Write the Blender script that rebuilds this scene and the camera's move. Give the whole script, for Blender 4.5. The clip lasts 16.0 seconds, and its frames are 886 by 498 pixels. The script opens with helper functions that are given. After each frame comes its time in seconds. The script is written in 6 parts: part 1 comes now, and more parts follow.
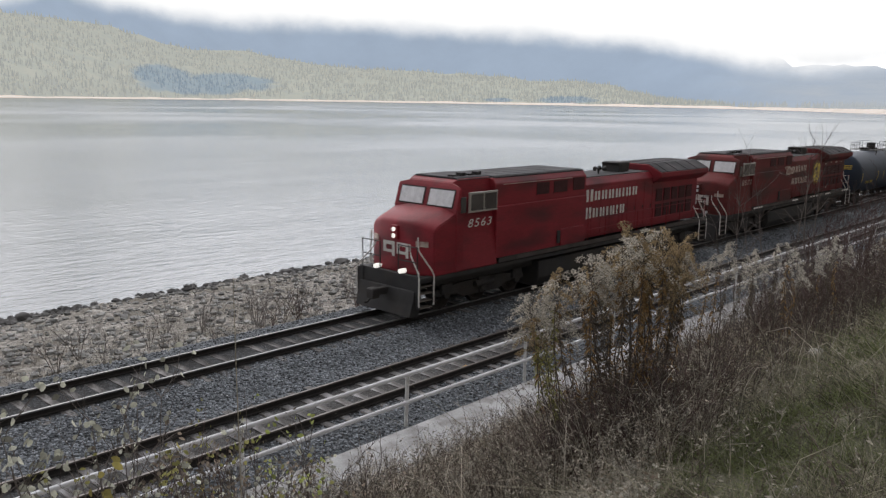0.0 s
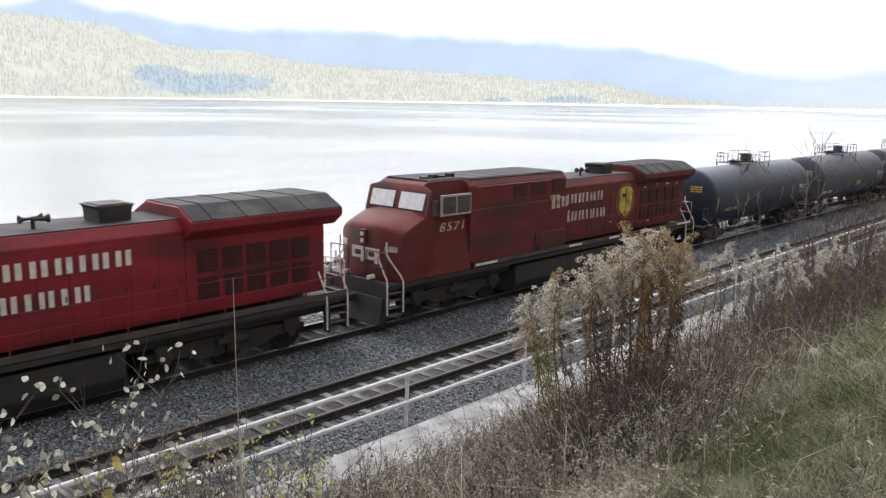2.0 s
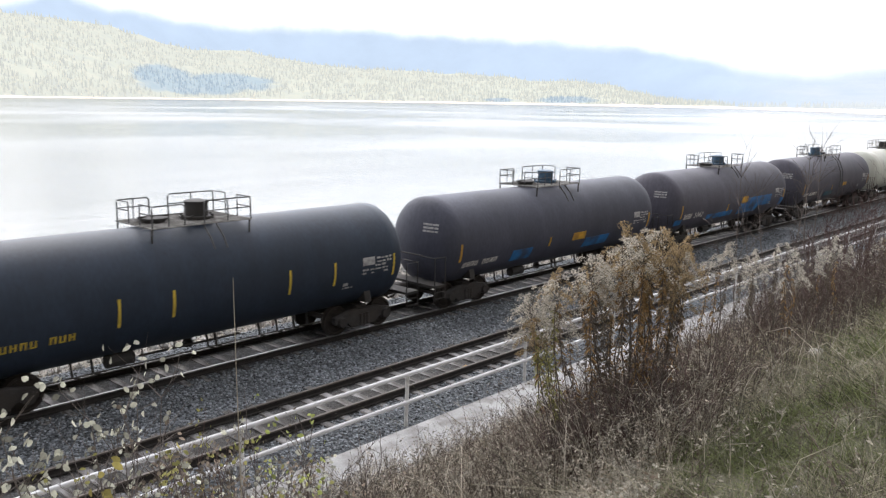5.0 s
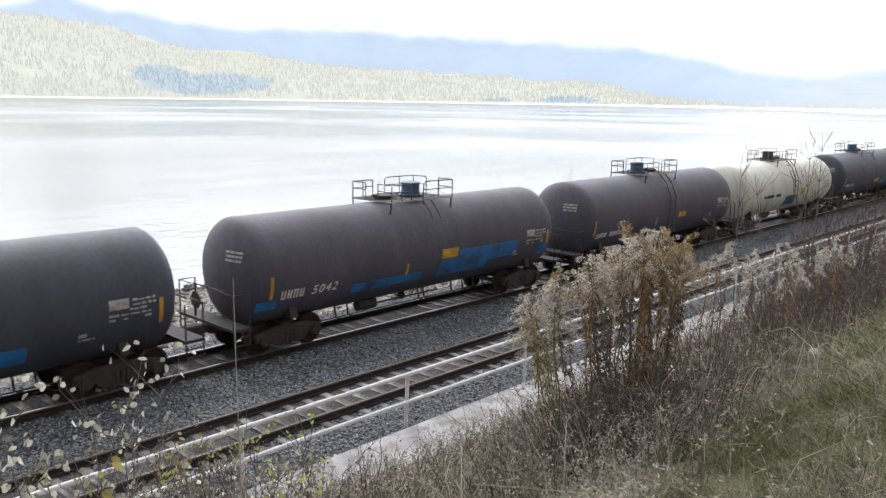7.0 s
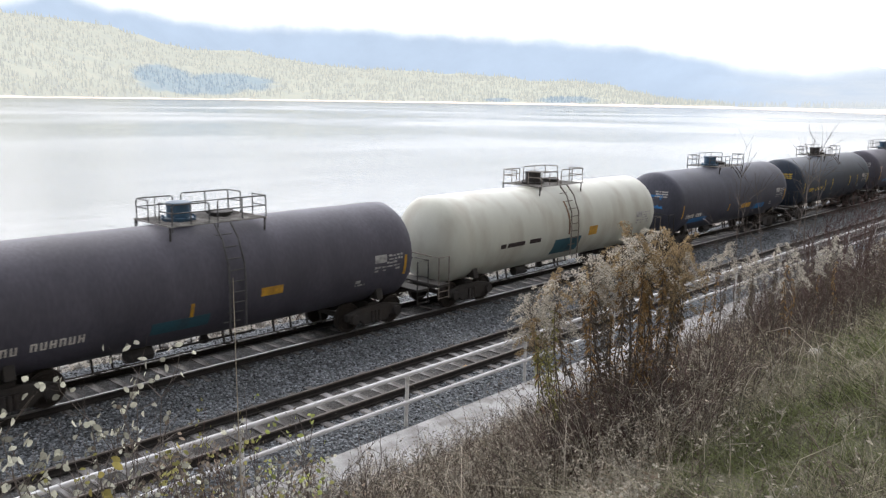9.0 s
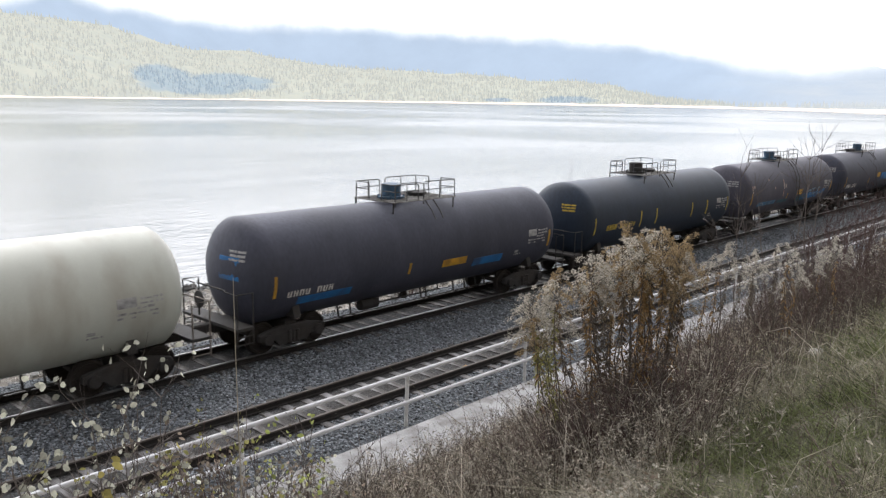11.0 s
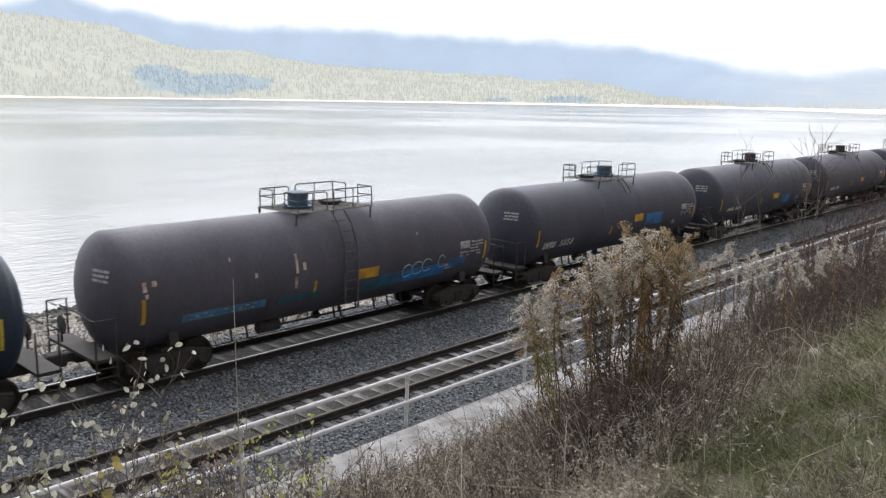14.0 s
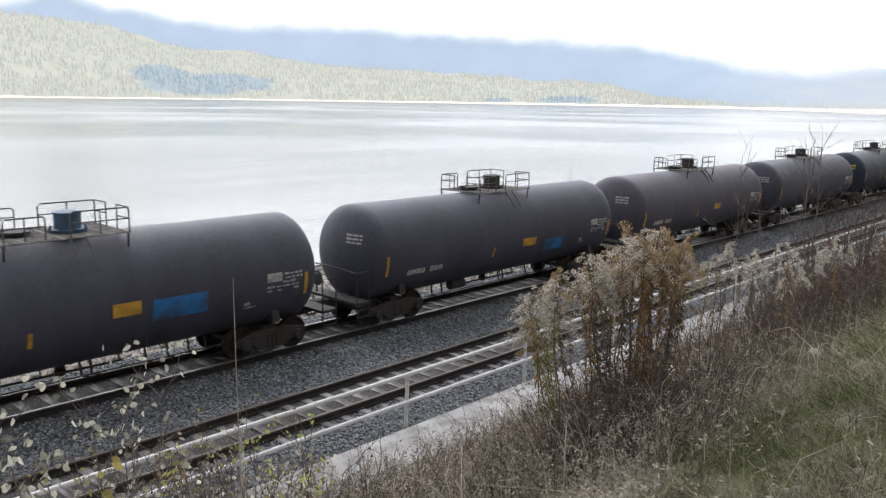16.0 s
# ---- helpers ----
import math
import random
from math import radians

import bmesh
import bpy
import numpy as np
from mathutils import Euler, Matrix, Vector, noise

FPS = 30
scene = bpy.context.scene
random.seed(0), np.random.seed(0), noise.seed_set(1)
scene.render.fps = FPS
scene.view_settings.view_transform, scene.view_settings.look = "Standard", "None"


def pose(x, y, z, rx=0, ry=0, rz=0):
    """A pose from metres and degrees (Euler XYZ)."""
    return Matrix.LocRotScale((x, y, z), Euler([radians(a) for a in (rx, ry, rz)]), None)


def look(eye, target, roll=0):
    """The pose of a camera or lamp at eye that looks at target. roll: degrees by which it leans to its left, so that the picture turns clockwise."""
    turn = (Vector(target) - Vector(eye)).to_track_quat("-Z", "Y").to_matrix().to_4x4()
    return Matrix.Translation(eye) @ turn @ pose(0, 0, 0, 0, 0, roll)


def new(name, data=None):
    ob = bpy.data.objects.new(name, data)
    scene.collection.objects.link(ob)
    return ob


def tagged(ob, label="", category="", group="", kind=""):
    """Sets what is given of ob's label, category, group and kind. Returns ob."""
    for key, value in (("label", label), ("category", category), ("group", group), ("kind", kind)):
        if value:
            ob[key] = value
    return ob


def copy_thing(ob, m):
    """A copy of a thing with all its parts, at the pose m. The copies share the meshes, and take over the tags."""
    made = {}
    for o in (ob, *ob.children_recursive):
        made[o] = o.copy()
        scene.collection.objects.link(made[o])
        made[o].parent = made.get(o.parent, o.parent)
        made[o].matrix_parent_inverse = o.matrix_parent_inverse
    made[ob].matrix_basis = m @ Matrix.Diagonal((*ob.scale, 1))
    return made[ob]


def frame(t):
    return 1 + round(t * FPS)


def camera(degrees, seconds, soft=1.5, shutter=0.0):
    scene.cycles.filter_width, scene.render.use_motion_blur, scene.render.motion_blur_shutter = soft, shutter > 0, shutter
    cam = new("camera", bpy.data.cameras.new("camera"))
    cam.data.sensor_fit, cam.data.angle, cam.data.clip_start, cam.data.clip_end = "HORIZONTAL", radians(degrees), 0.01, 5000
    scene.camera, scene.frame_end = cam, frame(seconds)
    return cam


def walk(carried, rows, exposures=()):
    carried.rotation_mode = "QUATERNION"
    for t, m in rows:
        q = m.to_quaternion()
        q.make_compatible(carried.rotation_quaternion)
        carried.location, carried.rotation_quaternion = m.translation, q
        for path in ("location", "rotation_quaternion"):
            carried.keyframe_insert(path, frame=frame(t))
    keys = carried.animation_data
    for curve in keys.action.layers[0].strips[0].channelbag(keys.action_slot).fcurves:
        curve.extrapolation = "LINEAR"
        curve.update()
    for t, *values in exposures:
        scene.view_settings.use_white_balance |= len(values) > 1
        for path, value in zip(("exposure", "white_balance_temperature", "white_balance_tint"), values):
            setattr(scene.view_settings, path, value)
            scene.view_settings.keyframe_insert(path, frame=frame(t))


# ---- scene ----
cam = camera(57.26, 16.0, soft=1.3, shutter=0.12)
EYE = Vector((0.0, -19.759, 7.2))
YAW, PITCH, ROLL = -46.79, -10.378, 0.929
AIM = Vector((-math.sin(radians(YAW)) * math.cos(radians(PITCH)),
              math.cos(radians(YAW)) * math.cos(radians(PITCH)), math.sin(radians(PITCH))))
STAND = look(EYE, EYE + AIM * 10, ROLL)
walk(cam, [(0.0, STAND), (16.0, STAND)],
     exposures=[(0.0, -0.60), (0.25, -0.40), (0.5, -0.14), (0.8, 0.08), (1.2, 0.24), (1.6, 0.28), (7.2, 0.28), (8.5, 0.18), (10.0, 0.10), (11.5, 0.07), (16.0, 0.06)])

SPEED = 11.813            # train, metres a second
WATER_Z = -3.0

# ---- light: bright cloud cover, soft sun from over the lake ----
world = bpy.data.worlds.new("sky")
scene.world = world
world.use_nodes = True
wt = world.node_tree
wt.nodes.clear()
w_out = wt.nodes.new("ShaderNodeOutputWorld")
w_bg = wt.nodes.new("ShaderNodeBackground")
w_sky = wt.nodes.new("ShaderNodeTexSky")
w_sky.sky_type = "NISHITA"
w_sky.sun_disc = False
w_sky.sun_elevation, w_sky.sun_rotation = radians(52), radians(12)
w_scale = wt.nodes.new("ShaderNodeMixRGB")
w_scale.blend_type = "MULTIPLY"
w_scale.inputs[0].default_value = 1.0
w_scale.inputs[2].default_value = (0.1, 0.1, 0.1, 1)
w_noise = wt.nodes.new("ShaderNodeTexNoise")
w_noise.inputs["Scale"].default_value = 2.2
w_noise.inputs["Detail"].default_value = 6
w_ramp = wt.nodes.new("ShaderNodeValToRGB")
w_ramp.color_ramp.elements[0].position, w_ramp.color_ramp.elements[1].position = 0.3, 0.62
w_ramp.color_ramp.elements[0].color = (0.70, 0.70, 0.70, 1)
w_ramp.color_ramp.elements[1].color = (1, 1, 1, 1)
w_mix = wt.nodes.new("ShaderNodeMixRGB")
w_mix.inputs[2].default_value = (0.85, 0.835, 0.865, 1)
# the cloud is thin and bright low over the open lake
w_tc = wt.nodes.new("ShaderNodeTexCoord")
w_dot = wt.nodes.new("ShaderNodeVectorMath")
w_dot.operation = "DOT_PRODUCT"
SUN_WAY = Vector((0.13, 0.60, 0.79)).normalized()
w_dot.inputs[1].default_value = Vector((0.55, 0.80, 0.24)).normalized()
w_glow = wt.nodes.new("ShaderNodeMapRange")
w_glow.interpolation_type = "SMOOTHSTEP"
w_glow.inputs["From Min"].default_value, w_glow.inputs["From Max"].default_value = 0.25, 1.0
w_glow.inputs["To Min"].default_value, w_glow.inputs["To Max"].default_value = 0.85, 4.9
w_mul = wt.nodes.new("ShaderNodeMixRGB")
w_mul.blend_type = "MULTIPLY"
w_mul.inputs[0].default_value = 1.0
wt.links.new(w_tc.outputs["Generated"], w_noise.inputs["Vector"])
wt.links.new(w_tc.outputs["Generated"], w_dot.inputs[0])
wt.links.new(w_dot.outputs["Value"], w_glow.inputs["Value"])
wt.links.new(w_sky.outputs[0], w_scale.inputs[1])
wt.links.new(w_noise.outputs["Fac"], w_ramp.inputs[0])
wt.links.new(w_ramp.outputs[0], w_mix.inputs[0])
wt.links.new(w_scale.outputs[0], w_mix.inputs[1])
wt.links.new(w_mix.outputs[0], w_mul.inputs[1])
wt.links.new(w_glow.outputs[0], w_mul.inputs[2])
wt.links.new(w_mul.outputs[0], w_bg.inputs[0])
w_bg.inputs[1].default_value = 1.0
wt.links.new(w_bg.outputs[0], w_out.inputs[0])

sun = new("sun", bpy.data.lights.new("sun", "SUN"))
sun.data.energy, sun.data.angle, sun.data.color = 0.9, radians(25), (1.0, 0.95, 0.9)
sun.matrix_world = look(SUN_WAY * 80, (0, 0, 0))


# ---- materials ----
def mat(name, base, rough=0.8, metal=0.0, var=0.25, scale=4.0, fine=40.0, bump=0.0, bump_scale=60.0, stain=None, stain_amt=0.5,
        stain_scale=1.2, spec=0.5, per_object=0.0, stretch=None, per_island=0.0):
    """A procedural surface: base colour varied at two scales, optional stains, bump, and a shift per object or island."""
    m = bpy.data.materials.new(name)
    m.use_nodes = True
    t = m.node_tree
    b = t.nodes["Principled BSDF"]
    b.inputs["Roughness"].default_value = rough
    b.inputs["Metallic"].default_value = metal
    b.inputs["Specular IOR Level"].default_value = spec
    tc = t.nodes.new("ShaderNodeTexCoord")
    src = tc.outputs["Object"]
    if stretch:
        mp = t.nodes.new("ShaderNodeMapping")
        mp.inputs["Scale"].default_value = stretch
        t.links.new(src, mp.inputs[0])
        src = mp.outputs[0]

    def noisy(sc, det):
        n = t.nodes.new("ShaderNodeTexNoise")
        n.inputs["Scale"].default_value = sc
        n.inputs["Detail"].default_value = det
        t.links.new(src, n.inputs["Vector"])
        return n.outputs["Fac"]

    def mixed(kind, fac, a, c):
        x = t.nodes.new("ShaderNodeMixRGB")
        x.blend_type = kind
        for i, v in ((0, fac), (1, a), (2, c)):
            if isinstance(v, (int, float)):
                x.inputs[i].default_value = v
            elif isinstance(v, tuple):
                x.inputs[i].default_value = (*v, 1) if len(v) == 3 else v
            else:
                t.links.new(v, x.inputs[i])
        return x.outputs[0]

    def ramped(fac, lo, hi, a, c):
        r = t.nodes.new("ShaderNodeValToRGB")
        r.color_ramp.elements[0].position, r.color_ramp.elements[1].position = lo, hi
        r.color_ramp.elements[0].color, r.color_ramp.elements[1].color = (a, a, a, 1), (c, c, c, 1)
        t.links.new(fac, r.inputs[0])
        return r.outputs[0]

    col = mixed("MULTIPLY", 1.0, tuple(base), ramped(noisy(scale, 5), 0.25, 0.75, 1 - var, 1 + var))
    col = mixed("MULTIPLY", 1.0, col, ramped(noisy(fine, 3), 0.25, 0.75, 1 - var * 0.7, 1 + var * 0.7))
    if stain:
        col = mixed("MIX", ramped(noisy(stain_scale, 7), 0.45, 0.68, 0.0, stain_amt), col, tuple(stain))
    if per_object or per_island:
        if per_object:
            rnd = t.nodes.new("ShaderNodeObjectInfo").outputs["Random"]
        else:
            rnd = t.nodes.new("ShaderNodeNewGeometry").outputs["Random Per Island"]
        k = per_object or per_island
        col = mixed("MULTIPLY", 1.0, col, ramped(rnd, 0.0, 1.0, 1 - k, 1 + k))
    t.links.new(col, b.inputs["Base Color"])
    if bump:
        bp = t.nodes.new("ShaderNodeBump")
        bp.inputs["Strength"].default_value = bump
        bp.inputs["Distance"].default_value = 0.02
        t.links.new(noisy(bump_scale, 4), bp.inputs["Height"])
        t.links.new(bp.outputs[0], b.inputs["Normal"])
    return m


M = {}
M["loco_red"] = mat("loco_red", (0.24, 0.020, 0.030), 0.55, spec=0.3, var=0.18, scale=0.9, fine=14, stain=(0.055, 0.02, 0.022), stain_amt=0.7, stain_scale=0.8, stretch=(0.5, 1, 1.6))
M["loco_red_dirty"] = mat("loco_red_dirty", (0.14, 0.025, 0.025), 0.65, spec=0.25, var=0.25, scale=0.9, fine=14, stain=(0.045, 0.032, 0.028), stain_amt=0.75, stain_scale=0.7, stretch=(0.5, 1, 1.6))
M["roof_dark"] = mat("roof_dark", (0.04, 0.038, 0.04), 0.85, spec=0.25, var=0.3, scale=1.5, stain=(0.12, 0.11, 0.11), stain_amt=0.4)
M["black_frame"] = mat("black_frame", (0.030, 0.029, 0.029), 0.75, var=0.3, scale=2, stain=(0.05, 0.04, 0.032), stain_amt=0.5)
M["truck_black"] = mat("truck_black", (0.040, 0.037, 0.036), 0.85, var=0.35, scale=3, stain=(0.05, 0.038, 0.03), stain_amt=0.6, bump=0.3)
M["steel_wheel"] = mat("steel_wheel", (0.03, 0.024, 0.021), 0.75, 0.2, var=0.3)
M["white_paint"] = mat("white_paint", (0.72, 0.70, 0.66), 0.6, var=0.12, scale=3, stain=(0.35, 0.25, 0.22), stain_amt=0.35, stain_scale=5)
M["worn_white"] = mat("worn_white", (0.55, 0.46, 0.40), 0.7, var=0.2, scale=3, stain=(0.25, 0.08, 0.07), stain_amt=0.85, stain_scale=4)
M["yellow_paint"] = mat("yellow_paint", (0.62, 0.45, 0.05), 0.6, var=0.2, stain=(0.25, 0.16, 0.05), stain_amt=0.5, stain_scale=6)
M["gold_ring"] = mat("gold_ring", (0.17, 0.08, 0.03), 0.65, var=0.3, stain=(0.09, 0.02, 0.022), stain_amt=0.8, stain_scale=2)
M["shield_yellow"] = mat("shield_yellow", (0.55, 0.41, 0.05), 0.65, var=0.25, scale=3, stain=(0.10, 0.05, 0.03), stain_amt=0.8, stain_scale=2.2)
M["orange_placard"] = mat("orange_placard", (0.60, 0.33, 0.03), 0.6, var=0.2, fine=25, stain=(0.16, 0.09, 0.04), stain_amt=0.6, stain_scale=3)
M["vent_red"] = mat("vent_red", (0.06, 0.014, 0.016), 0.8, var=0.3)
M["glass_dark"] = mat("glass_dark", (0.015, 0.017, 0.02), 0.08, var=0.05, spec=0.8)
# pale base colour stands in for sky reflected in and seen through the glass
M["glass_front"] = mat("glass_front", (0.72, 0.74, 0.76), 0.12, var=0.15, scale=5, spec=0.8)
M["window_frame"] = mat("window_frame", (0.42, 0.40, 0.37), 0.5, 0.3, var=0.1)
M["grey_sill"] = mat("grey_sill", (0.17, 0.145, 0.125), 0.7, var=0.25, scale=2)
M["sill_dark"] = mat("sill_dark", (0.075, 0.062, 0.056), 0.75, var=0.3, scale=2, stain=(0.03, 0.027, 0.025), stain_amt=0.6)
M["vent_dark"] = mat("vent_dark", (0.03, 0.02, 0.02), 0.8, var=0.3)
M["blue_paint"] = mat("blue_paint", (0.02, 0.16, 0.42), 0.6, var=0.25, scale=2, stain=(0.045, 0.05, 0.065), stain_amt=0.85, stain_scale=1.6)
M["teal_paint"] = mat("teal_paint", (0.03, 0.11, 0.15), 0.6, var=0.3, scale=2, stain=(0.03, 0.03, 0.035), stain_amt=0.7, stain_scale=2)
M["faded_blue"] = mat("faded_blue", (0.07, 0.19, 0.33), 0.65, var=0.25, scale=3, stain=(0.08, 0.08, 0.1), stain_amt=0.7, stain_scale=2.5)
M["scrawl_blue"] = mat("scrawl_blue", (0.25, 0.40, 0.50), 0.6, var=0.2)
M["lamp_glow"] = mat("lamp_glow", (0.9, 0.9, 0.85), 0.3)
lg = M["lamp_glow"].node_tree.nodes["Principled BSDF"]
lg.inputs["Emission Color"].default_value, lg.inputs["Emission Strength"].default_value = (1, 0.97, 0.9, 1), 1.3


def tank_mat(name, base, rough=0.42):
    return mat(name, base, rough, var=0.22, scale=0.7, fine=9, stain=tuple(c * 0.55 + 0.008 for c in base), stain_amt=0.5, stain_scale=0.5, stretch=(1.4, 1, 0.5), spec=0.3)


# black, brown and dark bases are tinted blue for the sky's sheen on them
M["tank_black"] = tank_mat("tank_black", (0.024, 0.036, 0.058), 0.52)
M["tank_brown"] = tank_mat("tank_brown", (0.086, 0.084, 0.108), 0.6)
M["tank_dark"] = tank_mat("tank_dark", (0.064, 0.068, 0.094), 0.58)
M["tank_white"] = mat("tank_white", (0.56, 0.58, 0.52), 0.5, var=0.08, scale=0.7, stain=(0.36, 0.33, 0.27), stain_amt=0.6, stain_scale=0.8, stretch=(1.5, 1, 0.5))
M["stencil_white"] = mat("stencil_white", (0.42, 0.42, 0.42), 0.7, var=0.3, scale=6, stain=(0.12, 0.11, 0.12), stain_amt=0.6, stain_scale=5)
M["pipe_grey"] = mat("pipe_grey", (0.085, 0.085, 0.088), 0.7, var=0.3, scale=5)
M["grating_grey"] = mat("grating_grey", (0.24, 0.235, 0.225), 0.8, var=0.3, scale=4, stain=(0.08, 0.07, 0.065), stain_amt=0.6, stain_scale=3)
M["drum_blue"] = mat("drum_blue", (0.038, 0.09, 0.15), 0.6, var=0.25, scale=4, stain=(0.05, 0.05, 0.055), stain_amt=0.5, stain_scale=3)
M["rail_steel"] = mat("rail_steel", (0.03, 0.026, 0.024), 0.7, 0.3, var=0.25)
M["rail_head"] = mat("rail_head", (0.24, 0.235, 0.23), 0.45, 0.85, var=0.1)
M["rail_head_dull"] = mat("rail_head_dull", (0.12, 0.105, 0.095), 0.5, 0.6, var=0.2)
M["tie_wood"] = mat("tie_wood", (0.05, 0.046, 0.043), 0.9, var=0.35, scale=3, fine=60, bump=0.4, per_object=0.45, stain=(0.30, 0.29, 0.285), stain_amt=0.5, stain_scale=3.5, stretch=(3, 0.7, 3))
M["concrete"] = mat("concrete", (0.36, 0.36, 0.36), 0.9, var=0.3, scale=1.2, fine=30, bump=0.3, stain=(0.15, 0.14, 0.12), stain_amt=0.7, stain_scale=2.2)
M["fence_white"] = mat("fence_white", (0.60, 0.61, 0.63), 0.65, 0.0, var=0.1, stain=(0.4, 0.38, 0.36), stain_amt=0.4)
M["post_grey"] = mat("post_grey", (0.58, 0.58, 0.57), 0.7, 0.2, var=0.2, scale=8)


# ---- mesh helpers ----
def part(name, bm, material, parent=None, label="", smooth=False, mats=()):
    me = bpy.data.meshes.new(name)
    bmesh.ops.recalc_face_normals(bm, faces=bm.faces)
    if smooth:
        for f in bm.faces:
            f.smooth = True
    bm.to_mesh(me)
    bm.free()
    for mm in (material, *mats):
        me.materials.append(mm)
    if smooth:
        me.set_sharp_from_angle(angle=radians(40))
    ob = new(name, me)
    if parent is not None:
        ob.parent = parent
    if label:
        ob["label"] = label
    return ob


def box(bm, x0, x1, y0, y1, z0, z1, bev=0.0):
    vs = [bm.verts.new((x, y, z)) for x in (x0, x1) for y in (y0, y1) for z in (z0, z1)]
    fs = [bm.faces.new([vs[i] for i in q]) for q in
          ((0, 1, 3, 2), (4, 6, 7, 5), (0, 4, 5, 1), (2, 3, 7, 6), (0, 2, 6, 4), (1, 5, 7, 3))]
    if bev:
        bmesh.ops.bevel(bm, geom=list({e for f in fs for e in f.edges}), offset=bev, segments=1, affect="EDGES")
    return bm


def prism(bm, outline, axis, a, b, bev=0.0):
    """Extrude a 2-d outline along axis from a to b. axis x: outline is (y, z); y: (x, z); z: (x, y)."""
    def put(u, v, w):
        return {"x": (w, u, v), "y": (u, w, v), "z": (u, v, w)}[axis]
    lo = [bm.verts.new(put(u, v, a)) for u, v in outline]
    hi = [bm.verts.new(put(u, v, b)) for u, v in outline]
    n = len(outline)
    fs = [bm.faces.new(lo), bm.faces.new(hi[::-1])]
    fs += [bm.faces.new((lo[i], hi[i], hi[(i + 1) % n], lo[(i + 1) % n])) for i in range(n)]
    if bev:
        bmesh.ops.bevel(bm, geom=list({e for f in fs for e in f.edges}), offset=bev, segments=1, affect="EDGES")
    return bm


def lathe(bm, profile, axis="x", n=24, centre=(0, 0, 0), arc=(0, 360)):
    """Turn (along, radius) pairs round an axis."""
    full = abs(arc[1] - arc[0]) >= 360
    steps = n if full else n + 1
    rings = []
    for s, r in profile:
        ring = []
        for i in range(steps):
            a = radians(arc[0] + (arc[1] - arc[0]) * i / n)
            u, v = r * math.cos(a), r * math.sin(a)
            p = {"x": (s, u, v), "y": (u, s, v), "z": (u, v, s)}[axis]
            ring.append(bm.verts.new((p[0] + centre[0], p[1] + centre[1], p[2] + centre[2])))
        rings.append(ring)
    for a, b in zip(rings, rings[1:]):
        for i in range(n):
            j = (i + 1) % steps
            bm.faces.new((a[i], b[i], b[j], a[j]))
    if full:
        bm.faces.new(rings[0]), bm.faces.new(rings[-1][::-1])
    return bm


def tube(bm, path, r, n=6, r_end=None):
    """A round bar along a path of points."""
    path = [Vector(p) for p in path]
    rings = []
    for i, p in enumerate(path):
        d = (path[min(i + 1, len(path) - 1)] - path[max(i - 1, 0)]).normalized()
        side = d.cross(Vector((0, 0, 1)) if abs(d.z) < 0.9 else Vector((1, 0, 0))).normalized()
        up = side.cross(d)
        rr = r if r_end is None else r + (r_end - r) * i / (len(path) - 1)
        rings.append([bm.verts.new(p + (side * math.cos(a) + up * math.sin(a)) * rr) for a in (2 * math.pi * k / n for k in range(n))])
    for a, b in zip(rings, rings[1:]):
        for i in range(n):
            bm.faces.new((a[i], a[(i + 1) % n], b[(i + 1) % n], b[i]))
    bm.faces.new(rings[0][::-1]), bm.faces.new(rings[-1])
    return bm


def B():
    return bmesh.new()


def smooth_step(a, b, x):
    x = min(1.0, max(0.0, (x - a) / (b - a)))
    return x * x * (3 - 2 * x)


# ---- ground ----
# below y = -24: unseen mountainside behind the camera, steepened to block sky light
PROFILE = [(-260, 165), (-120, 70), (-60, 26), (-34, 10.5), (-24, 6.6), (-20.3, 5.6), (-17, 4.05), (-15.2, 2.9), (-12, 1.25), (-9.6, 0.15), (-8.7, -0.26),
           (-8.3, -0.36), (-7.0, -0.36), (-6.75, -0.30), (-6.2, -0.205), (-3.45, -0.205), (-2.6, -0.30), (-1.75, -0.195), (1.75, -0.195), (2.3, -0.32), (3.4, -0.85), (4.4, -1.15),
           (8, -1.75), (13, -2.3), (17, -2.72), (19, -3.0), (23, -3.6), (40, -7), (120, -14)]


def ground_z(y):
    for (a, za), (b, zb) in zip(PROFILE, PROFILE[1:]):
        if y <= b:
            return za + (zb - za) * max(0.0, (y - a) / (b - a))
    return PROFILE[-1][1]


def relief(x, y):
    """Unevenness of the slope and of the stony shore, none under the tracks and the strip."""
    slope = smooth_step(-9.0, -11.5, y)
    shore = smooth_step(3.2, 6.0, y)
    k = noise.noise(Vector((x * 0.35, y * 0.35, 0.3))) * 0.28 + noise.noise(Vector((x * 1.1, y * 1.1, 4.1))) * 0.11
    return k * slope + (k * 0.6 + noise.noise(Vector((x * 2.3, y * 2.3, 9.0))) * 0.09) * shore


def slope_z(x, y):
    return ground_z(y) + relief(x, y)


